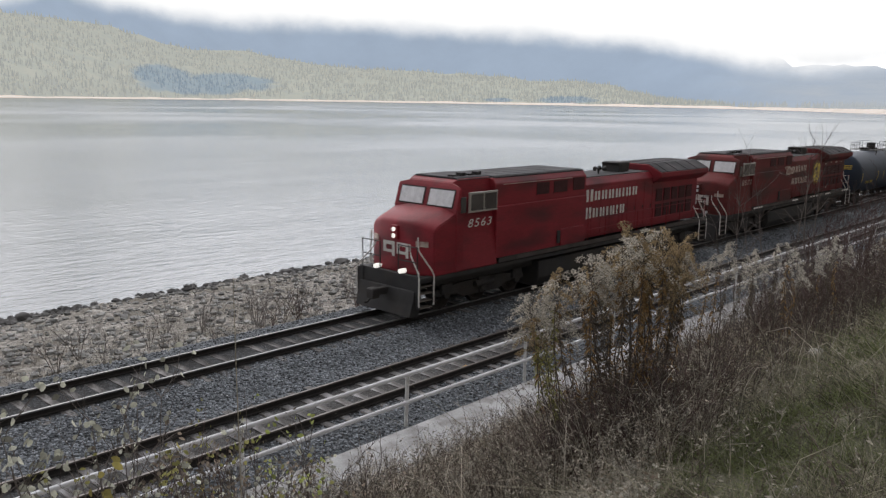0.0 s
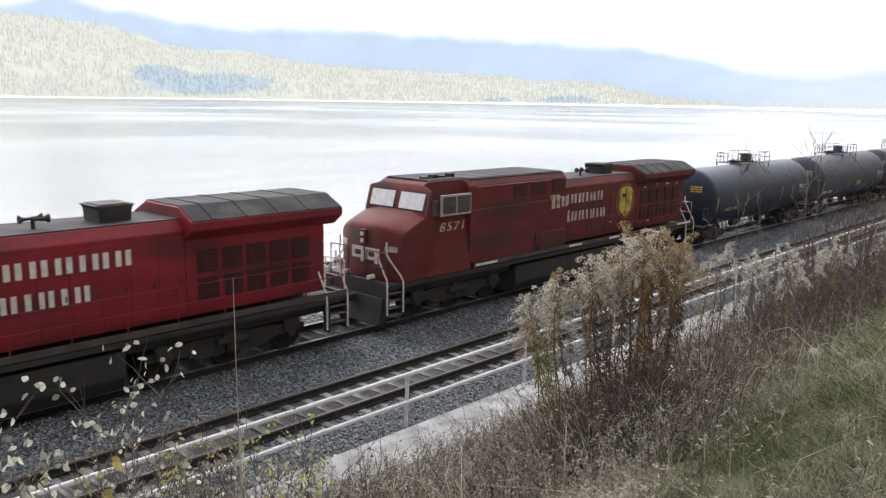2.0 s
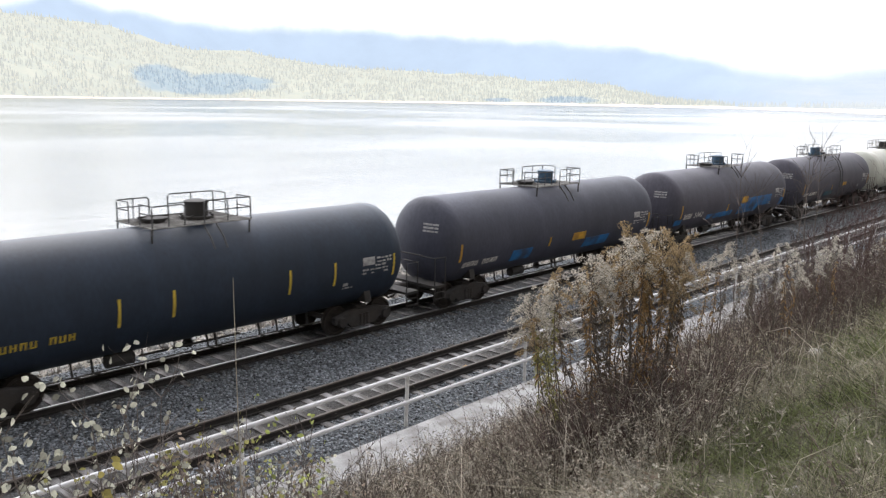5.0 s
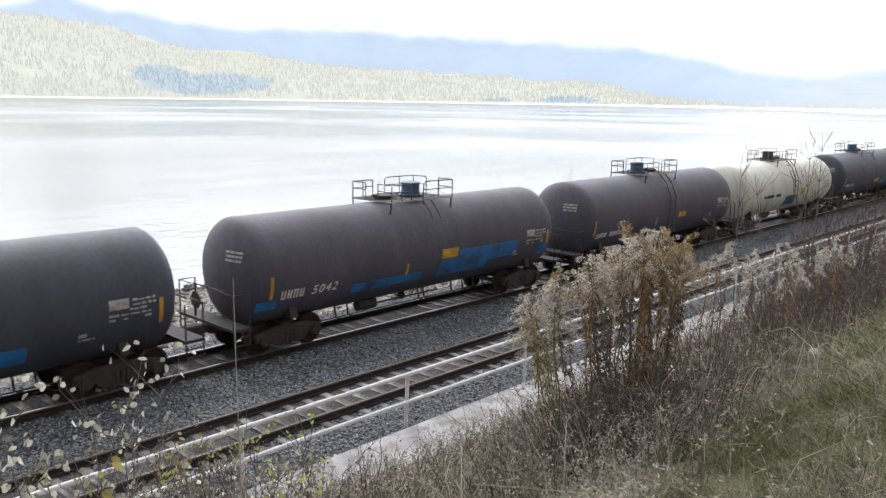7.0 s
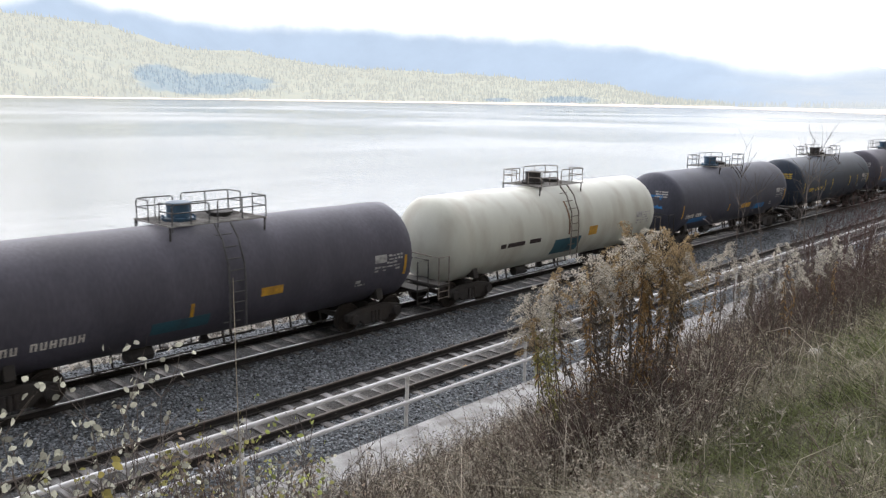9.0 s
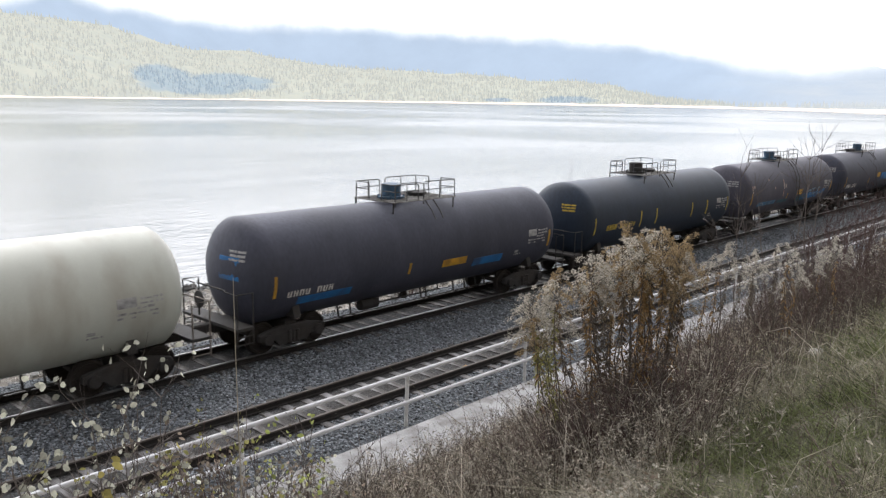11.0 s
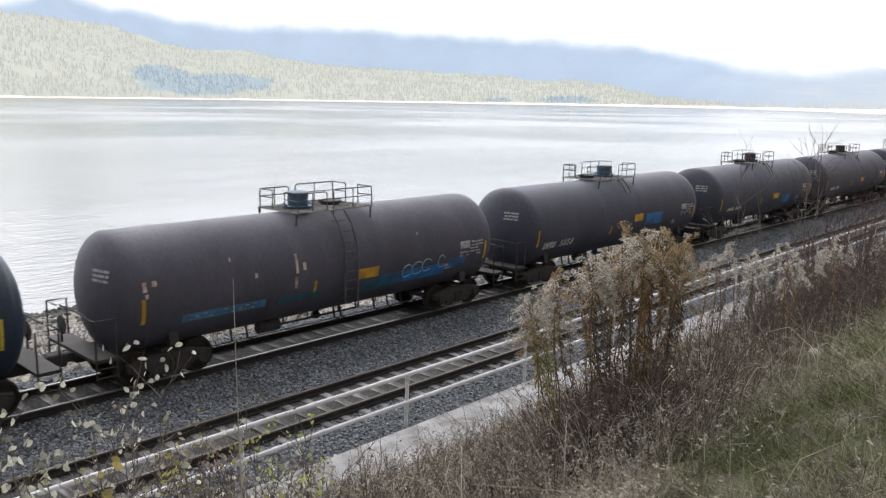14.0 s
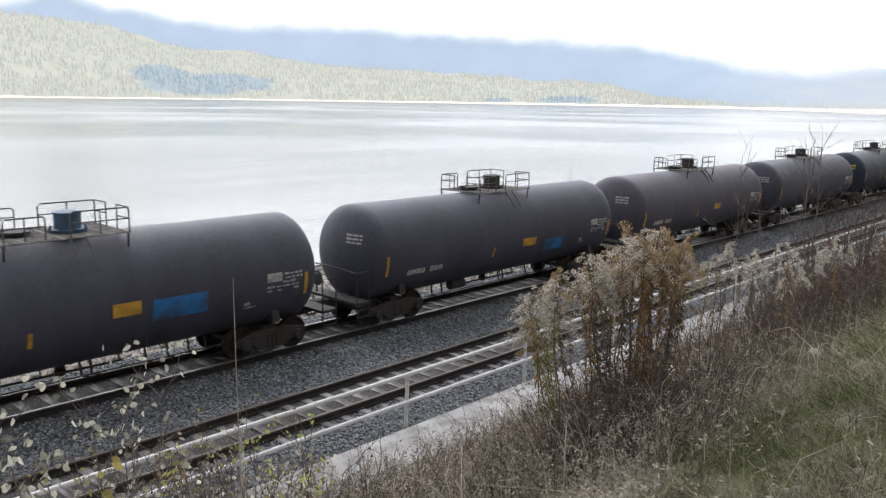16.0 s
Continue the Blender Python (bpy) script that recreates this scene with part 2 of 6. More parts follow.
def ground_material():
    """Stones on the shore, ballast by the tracks, grass and dead litter on the slope."""
    m = bpy.data.materials.new("ground_cover")
    m.use_nodes = True
    t = m.node_tree
    b = t.nodes["Principled BSDF"]
    b.inputs["Roughness"].default_value = 0.95
    b.inputs["Specular IOR Level"].default_value = 0.2
    geo = t.nodes.new("ShaderNodeNewGeometry")
    sep = t.nodes.new("ShaderNodeSeparateXYZ")
    t.links.new(geo.outputs["Position"], sep.inputs[0])

    def tex(kind, sc, detail=4):
        n = t.nodes.new(kind)
        n.inputs["Scale"].default_value = sc
        if kind == "ShaderNodeTexNoise":
            n.inputs["Detail"].default_value = detail
        t.links.new(geo.outputs["Position"], n.inputs["Vector"])
        return n

    def ramp(fac, stops):
        r = t.nodes.new("ShaderNodeValToRGB")
        while len(r.color_ramp.elements) < len(stops):
            r.color_ramp.elements.new(0.5)
        for e, (p, c) in zip(r.color_ramp.elements, stops):
            e.position, e.color = p, (*c, 1)
        t.links.new(fac, r.inputs[0])
        return r.outputs[0]

    def mix(fac, a, c, kind="MIX"):
        x = t.nodes.new("ShaderNodeMixRGB")
        x.blend_type = kind
        for i, v in ((0, fac), (1, a), (2, c)):
            if isinstance(v, float):
                x.inputs[i].default_value = v
            elif isinstance(v, tuple):
                x.inputs[i].default_value = (*v, 1)
            else:
                t.links.new(v, x.inputs[i])
        return x.outputs[0]

    def band(lo, hi, wob=0.6):
        """0 below lo, 1 above hi, along y, with a ragged edge."""
        n = tex("ShaderNodeTexNoise", 0.9, 5)
        ma = t.nodes.new("ShaderNodeMath")
        ma.operation = "MULTIPLY_ADD"
        ma.inputs[1].default_value = wob * 2
        t.links.new(n.outputs["Fac"], ma.inputs[0])
        t.links.new(sep.outputs["Y"], ma.inputs[2])
        mr = t.nodes.new("ShaderNodeMapRange")
        mr.inputs["From Min"].default_value, mr.inputs["From Max"].default_value = lo + wob, hi + wob
        t.links.new(ma.outputs[0], mr.inputs["Value"])
        return mr.outputs[0]

    stone_v = tex("ShaderNodeTexVoronoi", 27)
    ballast = ramp(stone_v.outputs["Color"], [(0.0, (0.045, 0.05, 0.055)), (0.55, (0.105, 0.115, 0.125)), (0.85, (0.21, 0.225, 0.24)), (1.0, (0.48, 0.49, 0.5))])
    shore_v = tex("ShaderNodeTexVoronoi", 5.5)
    shore = ramp(shore_v.outputs["Color"], [(0.0, (0.13, 0.12, 0.11)), (0.5, (0.29, 0.27, 0.24)), (1.0, (0.52, 0.50, 0.46))])
    litter = ramp(tex("ShaderNodeTexNoise", 1.3, 6).outputs["Fac"], [(0.35, (0.13, 0.105, 0.085)), (0.52, (0.26, 0.22, 0.18)), (0.68, (0.42, 0.385, 0.34))])
    shore = mix(ramp(tex("ShaderNodeTexNoise", 0.5, 6).outputs["Fac"], [(0.42, (0, 0, 0)), (0.62, (0.75, 0.75, 0.75))]), shore, (0.16, 0.145, 0.115))
    grass = ramp(tex("ShaderNodeTexNoise", 0.8, 7).outputs["Fac"], [(0.36, (0.065, 0.068, 0.042)), (0.5, (0.125, 0.12, 0.082)), (0.66, (0.24, 0.22, 0.175))])
    col = mix(band(-15.6, -14.0, 0.9), grass, litter)
    col = mix(band(-8.8, -8.3, 0.15), col, ballast)
    col = mix(band(2.6, 3.4, 0.3), col, shore)
    for y0 in (0.0, -4.82):
        # ballast between the rails, dark with oil and rust dust
        oil = ramp(tex("ShaderNodeTexNoise", 2.2, 5).outputs["Fac"], [(0.3, (0.5, 0.5, 0.5)), (0.6, (0.85, 0.85, 0.85))])
        lo, hi = band(y0 - 1.05, y0 - 0.75, 0.12), band(y0 + 0.75, y0 + 1.05, 0.12)
        inside = mix(1.0, lo, mix(1.0, (1.0, 1.0, 1.0), hi, "SUBTRACT"), "MULTIPLY")
        col = mix(mix(1.0, inside, oil, "MULTIPLY"), col, (0.035, 0.033, 0.032) if y0 == 0.0 else (0.075, 0.07, 0.066))
    fine = ramp(tex("ShaderNodeTexNoise", 24, 5).outputs["Fac"], [(0.28, (0.6, 0.6, 0.6)), (0.72, (1.35, 1.35, 1.35))])
    t.links.new(mix(1.0, col, fine, "MULTIPLY"), b.inputs["Base Color"])
    bp = t.nodes.new("ShaderNodeBump")
    bp.inputs["Strength"].default_value, bp.inputs["Distance"].default_value = 0.7, 0.05
    t.links.new(stone_v.outputs["Distance"], bp.inputs["Height"])
    t.links.new(bp.outputs[0], b.inputs["Normal"])
    return m


def build_ground():
    xs = sorted({round(v, 2) for v in [*np.arange(-14, 60, 0.4), *np.arange(60, 160, 2.0), *np.arange(160, 700, 20.0), *np.arange(-300, -14, 13.0)]})
    ys = sorted({round(v, 2) for v in [*np.arange(-24, 24, 0.4), *[y for y, _ in PROFILE]]} | {-200.0, -90.0, -45.0, -29.0, 30.0, 60.0})
    verts = [(x, y, slope_z(x, y)) for x in xs for y in ys]
    ny = len(ys)
    faces = [(i * ny + j, (i + 1) * ny + j, (i + 1) * ny + j + 1, i * ny + j + 1) for i in range(len(xs) - 1) for j in range(ny - 1)]
    me = bpy.data.meshes.new("ground")
    me.from_pydata(verts, [], faces)
    for f in me.polygons:
        f.use_smooth = True
    me.materials.append(ground_material())
    return tagged(new("ground", me), "stony lake shore, grey ballast bed and weedy grass slope", "ground", kind="structure")


build_ground()


def build_water():
    m = bpy.data.materials.new("lake_water")
    m.use_nodes = True
    t = m.node_tree
    b = t.nodes["Principled BSDF"]
    b.inputs["Base Color"].default_value = (0.10, 0.12, 0.13, 1)
    b.inputs["Roughness"].default_value = 0.24
    b.inputs["IOR"].default_value = 1.33
    b.inputs["Specular IOR Level"].default_value = 0.40
    geo = t.nodes.new("ShaderNodeNewGeometry")
    bumps = None
    for sc, dist, rot in (((1.6, 2.6, 1), 0.06, 20), ((0.45, 1.3, 1), 0.12, -15), ((0.02, 0.06, 1), 0.4, 10)):
        mp = t.nodes.new("ShaderNodeMapping")
        mp.inputs["Scale"].default_value = sc
        mp.inputs["Rotation"].default_value = (0, 0, radians(rot))
        n = t.nodes.new("ShaderNodeTexNoise")
        n.inputs["Scale"].default_value, n.inputs["Detail"].default_value = 1.0, 4
        bp = t.nodes.new("ShaderNodeBump")
        bp.inputs["Strength"].default_value, bp.inputs["Distance"].default_value = 0.5, dist
        t.links.new(geo.outputs["Position"], mp.inputs[0])
        t.links.new(mp.outputs[0], n.inputs["Vector"])
        t.links.new(n.outputs["Fac"], bp.inputs["Height"])
        if bumps:
            t.links.new(bumps, bp.inputs["Normal"])
        bumps = bp.outputs[0]
    t.links.new(bumps, b.inputs["Normal"])
    # calm and ruffled streaks
    calm = t.nodes.new("ShaderNodeTexNoise")
    calm.inputs["Scale"].default_value, calm.inputs["Detail"].default_value = 0.007, 5
    rr = t.nodes.new("ShaderNodeMapRange")
    rr.inputs["From Min"].default_value, rr.inputs["From Max"].default_value = 0.35, 0.65
    rr.inputs["To Min"].default_value, rr.inputs["To Max"].default_value = 0.05, 0.26
    t.links.new(geo.outputs["Position"], calm.inputs["Vector"])
    t.links.new(calm.outputs["Fac"], rr.inputs["Value"])
    t.links.new(rr.outputs[0], b.inputs["Roughness"])
    bm = B()
    vs = [bm.verts.new((x, y, WATER_Z)) for x, y in ((-4500, 12), (4500, 12), (4500, 4500), (-4500, 4500))]
    bm.faces.new(vs)
    return tagged(part("water", bm, m), "calm pale lake with faint ripples", "water", kind="structure")


build_water()

# ---- far shore: azimuth runs clockwise from +y as seen from the camera ----
def shore_dist(a):
    """Distance of the far waterline by azimuth in degrees."""
    pts = [(-40, 2100), (18, 2250), (32, 2950), (47, 3000), (60, 2750), (66, 2450), (72, 1700), (80, 1300), (130, 1000)]
    for (p, d), (q, e) in zip(pts, pts[1:]):
        if a <= q:
            return d + (e - d) * (a - p) / (q - p)
    return pts[-1][1]


def around(a, d):
    return Vector((EYE.x + d * math.sin(radians(a)), EYE.y + d * math.cos(radians(a)), 0))


def lerp_pts(pts, a):
    if a <= pts[0][0]:
        return pts[0][1]
    for (p, d), (q, e) in zip(pts, pts[1:]):
        if a <= q:
            return d + (e - d) * smooth_step(p, q, a)
    return pts[-1][1]


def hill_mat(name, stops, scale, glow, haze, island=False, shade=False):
    """Distant forest through bright air: patchy green, its veil of haze painted as emission."""
    m = bpy.data.materials.new(name)
    m.use_nodes = True
    t = m.node_tree
    b = t.nodes["Principled BSDF"]
    b.inputs["Roughness"].default_value = 1.0
    b.inputs["Specular IOR Level"].default_value = 0.0
    geo = t.nodes.new("ShaderNodeNewGeometry")
    n = t.nodes.new("ShaderNodeTexNoise")
    n.inputs["Scale"].default_value, n.inputs["Detail"].default_value, n.inputs["Roughness"].default_value = scale, 8, 0.65
    t.links.new(geo.outputs["Position"], n.inputs["Vector"])
    r = t.nodes.new("ShaderNodeValToRGB")
    while len(r.color_ramp.elements) < len(stops):
        r.color_ramp.elements.new(0.5)
    for e, (p, c) in zip(r.color_ramp.elements, stops):
        e.position, e.color = p, (*c, 1)
    t.links.new(geo.outputs["Random Per Island"] if island else n.outputs["Fac"], r.inputs[0])
    t.links.new(r.outputs[0], b.inputs["Base Color"])
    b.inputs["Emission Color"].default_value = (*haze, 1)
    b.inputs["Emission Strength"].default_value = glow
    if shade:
        # cloud shade painted into the emission: dimmer, bluer glow inside these ragged ellipsoids
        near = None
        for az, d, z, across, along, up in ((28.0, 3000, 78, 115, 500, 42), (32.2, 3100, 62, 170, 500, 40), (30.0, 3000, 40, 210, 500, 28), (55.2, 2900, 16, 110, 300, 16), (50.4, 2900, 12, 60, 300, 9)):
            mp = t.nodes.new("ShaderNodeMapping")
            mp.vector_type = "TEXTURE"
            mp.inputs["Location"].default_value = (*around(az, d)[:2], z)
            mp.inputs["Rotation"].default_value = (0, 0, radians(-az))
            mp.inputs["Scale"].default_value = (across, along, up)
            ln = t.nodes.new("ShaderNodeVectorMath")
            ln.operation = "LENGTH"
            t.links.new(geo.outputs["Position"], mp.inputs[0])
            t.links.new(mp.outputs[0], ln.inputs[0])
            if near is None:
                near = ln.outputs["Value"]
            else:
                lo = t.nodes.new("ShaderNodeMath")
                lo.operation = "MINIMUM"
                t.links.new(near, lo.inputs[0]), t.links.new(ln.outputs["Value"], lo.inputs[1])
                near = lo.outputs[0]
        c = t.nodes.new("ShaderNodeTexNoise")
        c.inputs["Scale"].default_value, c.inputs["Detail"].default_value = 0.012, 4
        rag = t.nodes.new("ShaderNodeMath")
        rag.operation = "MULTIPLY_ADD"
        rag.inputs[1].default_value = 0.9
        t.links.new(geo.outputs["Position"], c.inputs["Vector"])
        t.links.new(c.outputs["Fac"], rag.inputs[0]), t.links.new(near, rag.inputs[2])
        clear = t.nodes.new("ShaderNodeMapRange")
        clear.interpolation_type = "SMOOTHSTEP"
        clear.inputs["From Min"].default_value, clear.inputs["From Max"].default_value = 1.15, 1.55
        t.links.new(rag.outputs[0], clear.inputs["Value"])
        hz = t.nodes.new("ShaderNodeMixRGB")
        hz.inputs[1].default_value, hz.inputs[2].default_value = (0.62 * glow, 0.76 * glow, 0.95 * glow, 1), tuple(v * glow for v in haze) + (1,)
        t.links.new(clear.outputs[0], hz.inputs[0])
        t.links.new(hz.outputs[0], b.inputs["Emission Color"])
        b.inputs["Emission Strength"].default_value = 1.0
    return m


# sight angles (degrees above the horizon) of the ridges by azimuth
NEAR_RIDGE = [(12, 5.2), (18.8, 4.8), (20.6, 4.7), (23.5, 4.45), (26.4, 3.95), (28.5, 3.25), (30.2, 3.05), (33.5, 3.0), (35.7, 2.55), (39.5, 2.1), (43.3, 1.95), (46.6, 1.85),
              (50.7, 1.8), (52.7, 1.3), (55.4, 1.5), (58, 1.2), (59.5, 0.8), (61.8, 0.35), (64.3, 0.0), (67, -0.1), (100, -0.1)]
BLUE_RIDGE = [(8, 11.5), (24, 9.0), (28, 8.0), (34, 7.4), (40, 6.9), (50, 6.2), (58, 5.4), (63, 4.6), (67, 3.4), (70, 2.6), (74, 2.4), (80, 2.5), (100, 2.4)]


def build_hill(name, ridge, near_off, depth, material, label, a0, a1, rough):
    na, nd = 170, 16
    verts, faces = [], []
    for i in range(na + 1):
        a = a0 + (a1 - a0) * i / na
        d0 = shore_dist(a) + near_off
        top = math.tan(radians(lerp_pts(ridge, a))) * (d0 + depth) + EYE.z
        for j in range(nd + 1):
            f = j / nd
            d = d0 + depth * f
            h = (top - WATER_Z) * (f ** 0.8)
            wob = noise.noise(Vector((a * 0.35, f * 4, near_off * 0.01))) + 0.5 * noise.noise(Vector((a * 1.1, f * 7, 3)))
            p = around(a, d)
            verts.append((p.x, p.y, WATER_Z - 0.5 + h + wob * rough * f))
    for i in range(na):
        for j in range(nd):
            k = i * (nd + 1) + j
            faces.append((k, k + nd + 1, k + nd + 2, k + 1))
    me = bpy.data.meshes.new(name)
    me.from_pydata(verts, [], faces)
    for f in me.polygons:
        f.use_smooth = True
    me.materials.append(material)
    return tagged(new(name, me), label, "hills", kind="structure"), verts, nd + 1


# the near slope's sunlit pallor and the far ridge's blue come mostly from emission
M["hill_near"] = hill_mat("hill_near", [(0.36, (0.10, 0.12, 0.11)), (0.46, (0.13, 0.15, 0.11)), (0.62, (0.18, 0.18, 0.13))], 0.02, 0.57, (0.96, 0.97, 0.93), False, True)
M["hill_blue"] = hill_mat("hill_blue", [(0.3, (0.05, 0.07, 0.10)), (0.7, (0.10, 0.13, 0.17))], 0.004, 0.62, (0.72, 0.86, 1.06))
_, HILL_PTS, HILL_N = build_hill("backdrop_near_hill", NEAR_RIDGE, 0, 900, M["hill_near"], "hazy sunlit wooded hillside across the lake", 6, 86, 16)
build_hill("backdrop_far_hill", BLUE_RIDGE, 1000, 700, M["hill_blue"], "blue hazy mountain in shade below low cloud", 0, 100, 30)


def build_far_forest():
    """Conifers on the far hillside, too many and too far to count."""
    rng = random.Random(4)
    verts, faces = [], []
    for _ in range(19000):
        i = rng.randrange(len(HILL_PTS) // HILL_N - 1)
        j = min(HILL_N - 2, int((rng.random() ** 1.3) * (HILL_N - 1)))
        u, v = rng.random(), rng.random()
        q = [Vector(HILL_PTS[(i + di) * HILL_N + j + dj]) for di in (0, 1) for dj in (0, 1)]
        p = (q[0] * (1 - u) + q[2] * u) * (1 - v) + (q[1] * (1 - u) + q[3] * u) * v
        if p.z < WATER_Z + 4 or noise.noise(p * 0.011) < -0.34:
            continue
        h = rng.uniform(9, 21) * (0.55 if rng.random() < 0.3 else 1.0)
        r = h * rng.uniform(0.13, 0.2)
        for z0, z1, rr in ((0.0, 0.62, 1.0), (0.38, 1.0, 0.62)):
            k = len(verts)
            a0 = rng.random() * 6
            verts += [(p.x + r * rr * math.cos(a0 + a), p.y + r * rr * math.sin(a0 + a), p.z + h * z0 - 1) for a in (0, 1.257, 2.513, 3.77, 5.027)]
            verts.append((p.x, p.y, p.z + h * z1))
            faces += [(k + n, k + (n + 1) % 5, k + 5) for n in range(5)]
    me = bpy.data.meshes.new("far_forest")
    me.from_pydata(verts, [], faces)
    # conifers carry the same painted haze glow and cloud shade as the slope
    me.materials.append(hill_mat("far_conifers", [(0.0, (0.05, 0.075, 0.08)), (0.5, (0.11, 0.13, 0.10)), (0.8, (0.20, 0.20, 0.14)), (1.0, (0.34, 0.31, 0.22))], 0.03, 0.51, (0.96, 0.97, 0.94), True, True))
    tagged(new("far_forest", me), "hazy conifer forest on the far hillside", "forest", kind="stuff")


build_far_forest()


def build_far_beach():
    bm = B()
    rows = []
    for i in range(121):
        a = 6 + 78 * i / 120
        d = shore_dist(a)
        w = 8 + 5 * noise.noise(Vector((a * 0.5, 0, 7)))
        rows.append([bm.verts.new(Vector((*around(a, dd)[:2], z))) for dd, z in ((d - 25, WATER_Z - 0.3), (d - 12, WATER_Z + w * 0.25), (d + 30, WATER_Z + w * 0.8))])
    for a, b in zip(rows, rows[1:]):
        for k in (0, 1):
            bm.faces.new((a[k], b[k], b[k + 1], a[k + 1]))
    # painted haze: far sand, walls and roofs are brightened by emission
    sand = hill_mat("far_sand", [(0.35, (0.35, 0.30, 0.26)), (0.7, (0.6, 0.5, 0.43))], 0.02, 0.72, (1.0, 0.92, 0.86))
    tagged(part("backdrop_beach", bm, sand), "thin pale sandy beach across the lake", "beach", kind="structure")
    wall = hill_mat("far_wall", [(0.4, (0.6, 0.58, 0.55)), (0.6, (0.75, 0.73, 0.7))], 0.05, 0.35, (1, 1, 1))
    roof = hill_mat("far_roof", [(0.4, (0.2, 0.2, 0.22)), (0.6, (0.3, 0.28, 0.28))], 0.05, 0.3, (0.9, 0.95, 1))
    rng = random.Random(9)
    for a, lift, w in ((21.4, 14, 26), (22.6, 6, 16), (38.2, 20, 16), (40.3, 14, 18), (41.6, 14, 14), (43.6, 4, 14), (45.2, 6, 16), (47.4, 4, 12), (50.0, 4, 14), (55.6, 4, 18), (58.9, 6, 14), (61.2, 4, 16)):
        d = shore_dist(a) + 25 + lift * 4
        p = around(a, d)
        house = tagged(new("lake_house"), "small pale house on the far shore", "house", "houses across the lake")
        house.matrix_world = pose(p.x, p.y, WATER_Z + 1 + lift, 0, 0, -a + rng.uniform(-25, 25))
        bm = B()
        box(bm, -w / 2, w / 2, -5, 5, -6, 5)
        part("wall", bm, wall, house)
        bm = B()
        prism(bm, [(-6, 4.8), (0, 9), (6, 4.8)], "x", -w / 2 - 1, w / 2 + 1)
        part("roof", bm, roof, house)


build_far_beach()


def build_clouds():
    """Low cloud lying on the mountain tops: soft-edged sheets in front of the far ridge."""
    m = bpy.data.materials.new("low_cloud")
    m.use_nodes = True
    t = m.node_tree
    t.nodes.clear()
    out = t.nodes.new("ShaderNodeOutputMaterial")
    em, tr, mx = t.nodes.new("ShaderNodeEmission"), t.nodes.new("ShaderNodeBsdfTransparent"), t.nodes.new("ShaderNodeMixShader")
    em.inputs[0].default_value, em.inputs[1].default_value = (1.0, 1.0, 1.0, 1), 1.55
    uv = t.nodes.new("ShaderNodeUVMap")
    sep = t.nodes.new("ShaderNodeSeparateXYZ")
    mp = t.nodes.new("ShaderNodeMapping")
    mp.inputs["Scale"].default_value = (26, 2.2, 1)
    n = t.nodes.new("ShaderNodeTexNoise")
    n.inputs["Scale"].default_value, n.inputs["Detail"].default_value, n.inputs["Roughness"].default_value = 1.0, 6, 0.6
    add = t.nodes.new("ShaderNodeMath")
    add.operation = "MULTIPLY_ADD"
    add.inputs[1].default_value = 0.20
    mr = t.nodes.new("ShaderNodeMapRange")
    mr.interpolation_type = "SMOOTHSTEP"
    mr.inputs["From Min"].default_value, mr.inputs["From Max"].default_value = 0.15, 0.39
    t.links.new(uv.outputs[0], sep.inputs[0]), t.links.new(uv.outputs[0], mp.inputs[0])
    t.links.new(mp.outputs[0], n.inputs["Vector"])
    t.links.new(n.outputs["Fac"], add.inputs[0]), t.links.new(sep.outputs["Y"], add.inputs[2])
    t.links.new(add.outputs[0], mr.inputs["Value"])
    t.links.new(mr.outputs[0], mx.inputs[0]), t.links.new(tr.outputs[0], mx.inputs[1]), t.links.new(em.outputs[0], mx.inputs[2])
    t.links.new(mx.outputs[0], out.inputs[0])
    # sight angle of the cloud's lower edge by azimuth
    edge = [(4, 5.0), (18, 5.1), (20, 5.8), (22, 6.6), (24, 5.85), (25.1, 5.5), (27.2, 5.4), (28.9, 5.05), (32, 4.9), (35.7, 4.88), (39.5, 4.78), (46.5, 4.7), (49.1, 4.4), (53, 4.35), (56.8, 3.95), (60.5, 3.82), (63, 3.3), (64.8, 3.1), (66.6, 2.5), (71, 2.25), (74.7, 2.4), (100, 2.5)]
    verts, faces, uvs = [], [], []
    na = 100
    for i in range(na + 1):
        a = 2 + 96 * i / na
        d = shore_dist(a) + 980
        for j in range(2):
            p = around(a, d)
            e = lerp_pts(edge, a) - 1.1 + (6.5 if j else 0.0)
            verts.append((p.x, p.y, EYE.z + d * math.tan(radians(e))))
            uvs.append((i / na, float(j)))
    for i in range(na):
        faces.append((2 * i, 2 * i + 2, 2 * i + 3, 2 * i + 1))
    me = bpy.data.meshes.new("backdrop_cloud")
    me.from_pydata(verts, [], faces)
    lay = me.uv_layers.new(name="UVMap")
    for loop in me.loops:
        lay.data[loop.index].uv = uvs[loop.vertex_index]
    me.materials.append(m)
    tagged(new("backdrop_cloud", me), "bright low cloud on the mountain tops", "cloud", kind="structure")
    # thin mist over the far end of the lake, painted as a glowing see-through sheet
    m2 = bpy.data.materials.new("lake_mist")
    m2.use_nodes = True
    t = m2.node_tree
    t.nodes.clear()
    out = t.nodes.new("ShaderNodeOutputMaterial")
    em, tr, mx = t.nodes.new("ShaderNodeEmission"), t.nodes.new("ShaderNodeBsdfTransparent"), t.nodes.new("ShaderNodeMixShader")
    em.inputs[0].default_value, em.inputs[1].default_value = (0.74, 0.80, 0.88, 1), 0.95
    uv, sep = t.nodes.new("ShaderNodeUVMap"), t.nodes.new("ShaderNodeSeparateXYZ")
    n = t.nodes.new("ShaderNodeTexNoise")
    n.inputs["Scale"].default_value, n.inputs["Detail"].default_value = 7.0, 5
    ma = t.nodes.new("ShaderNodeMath")
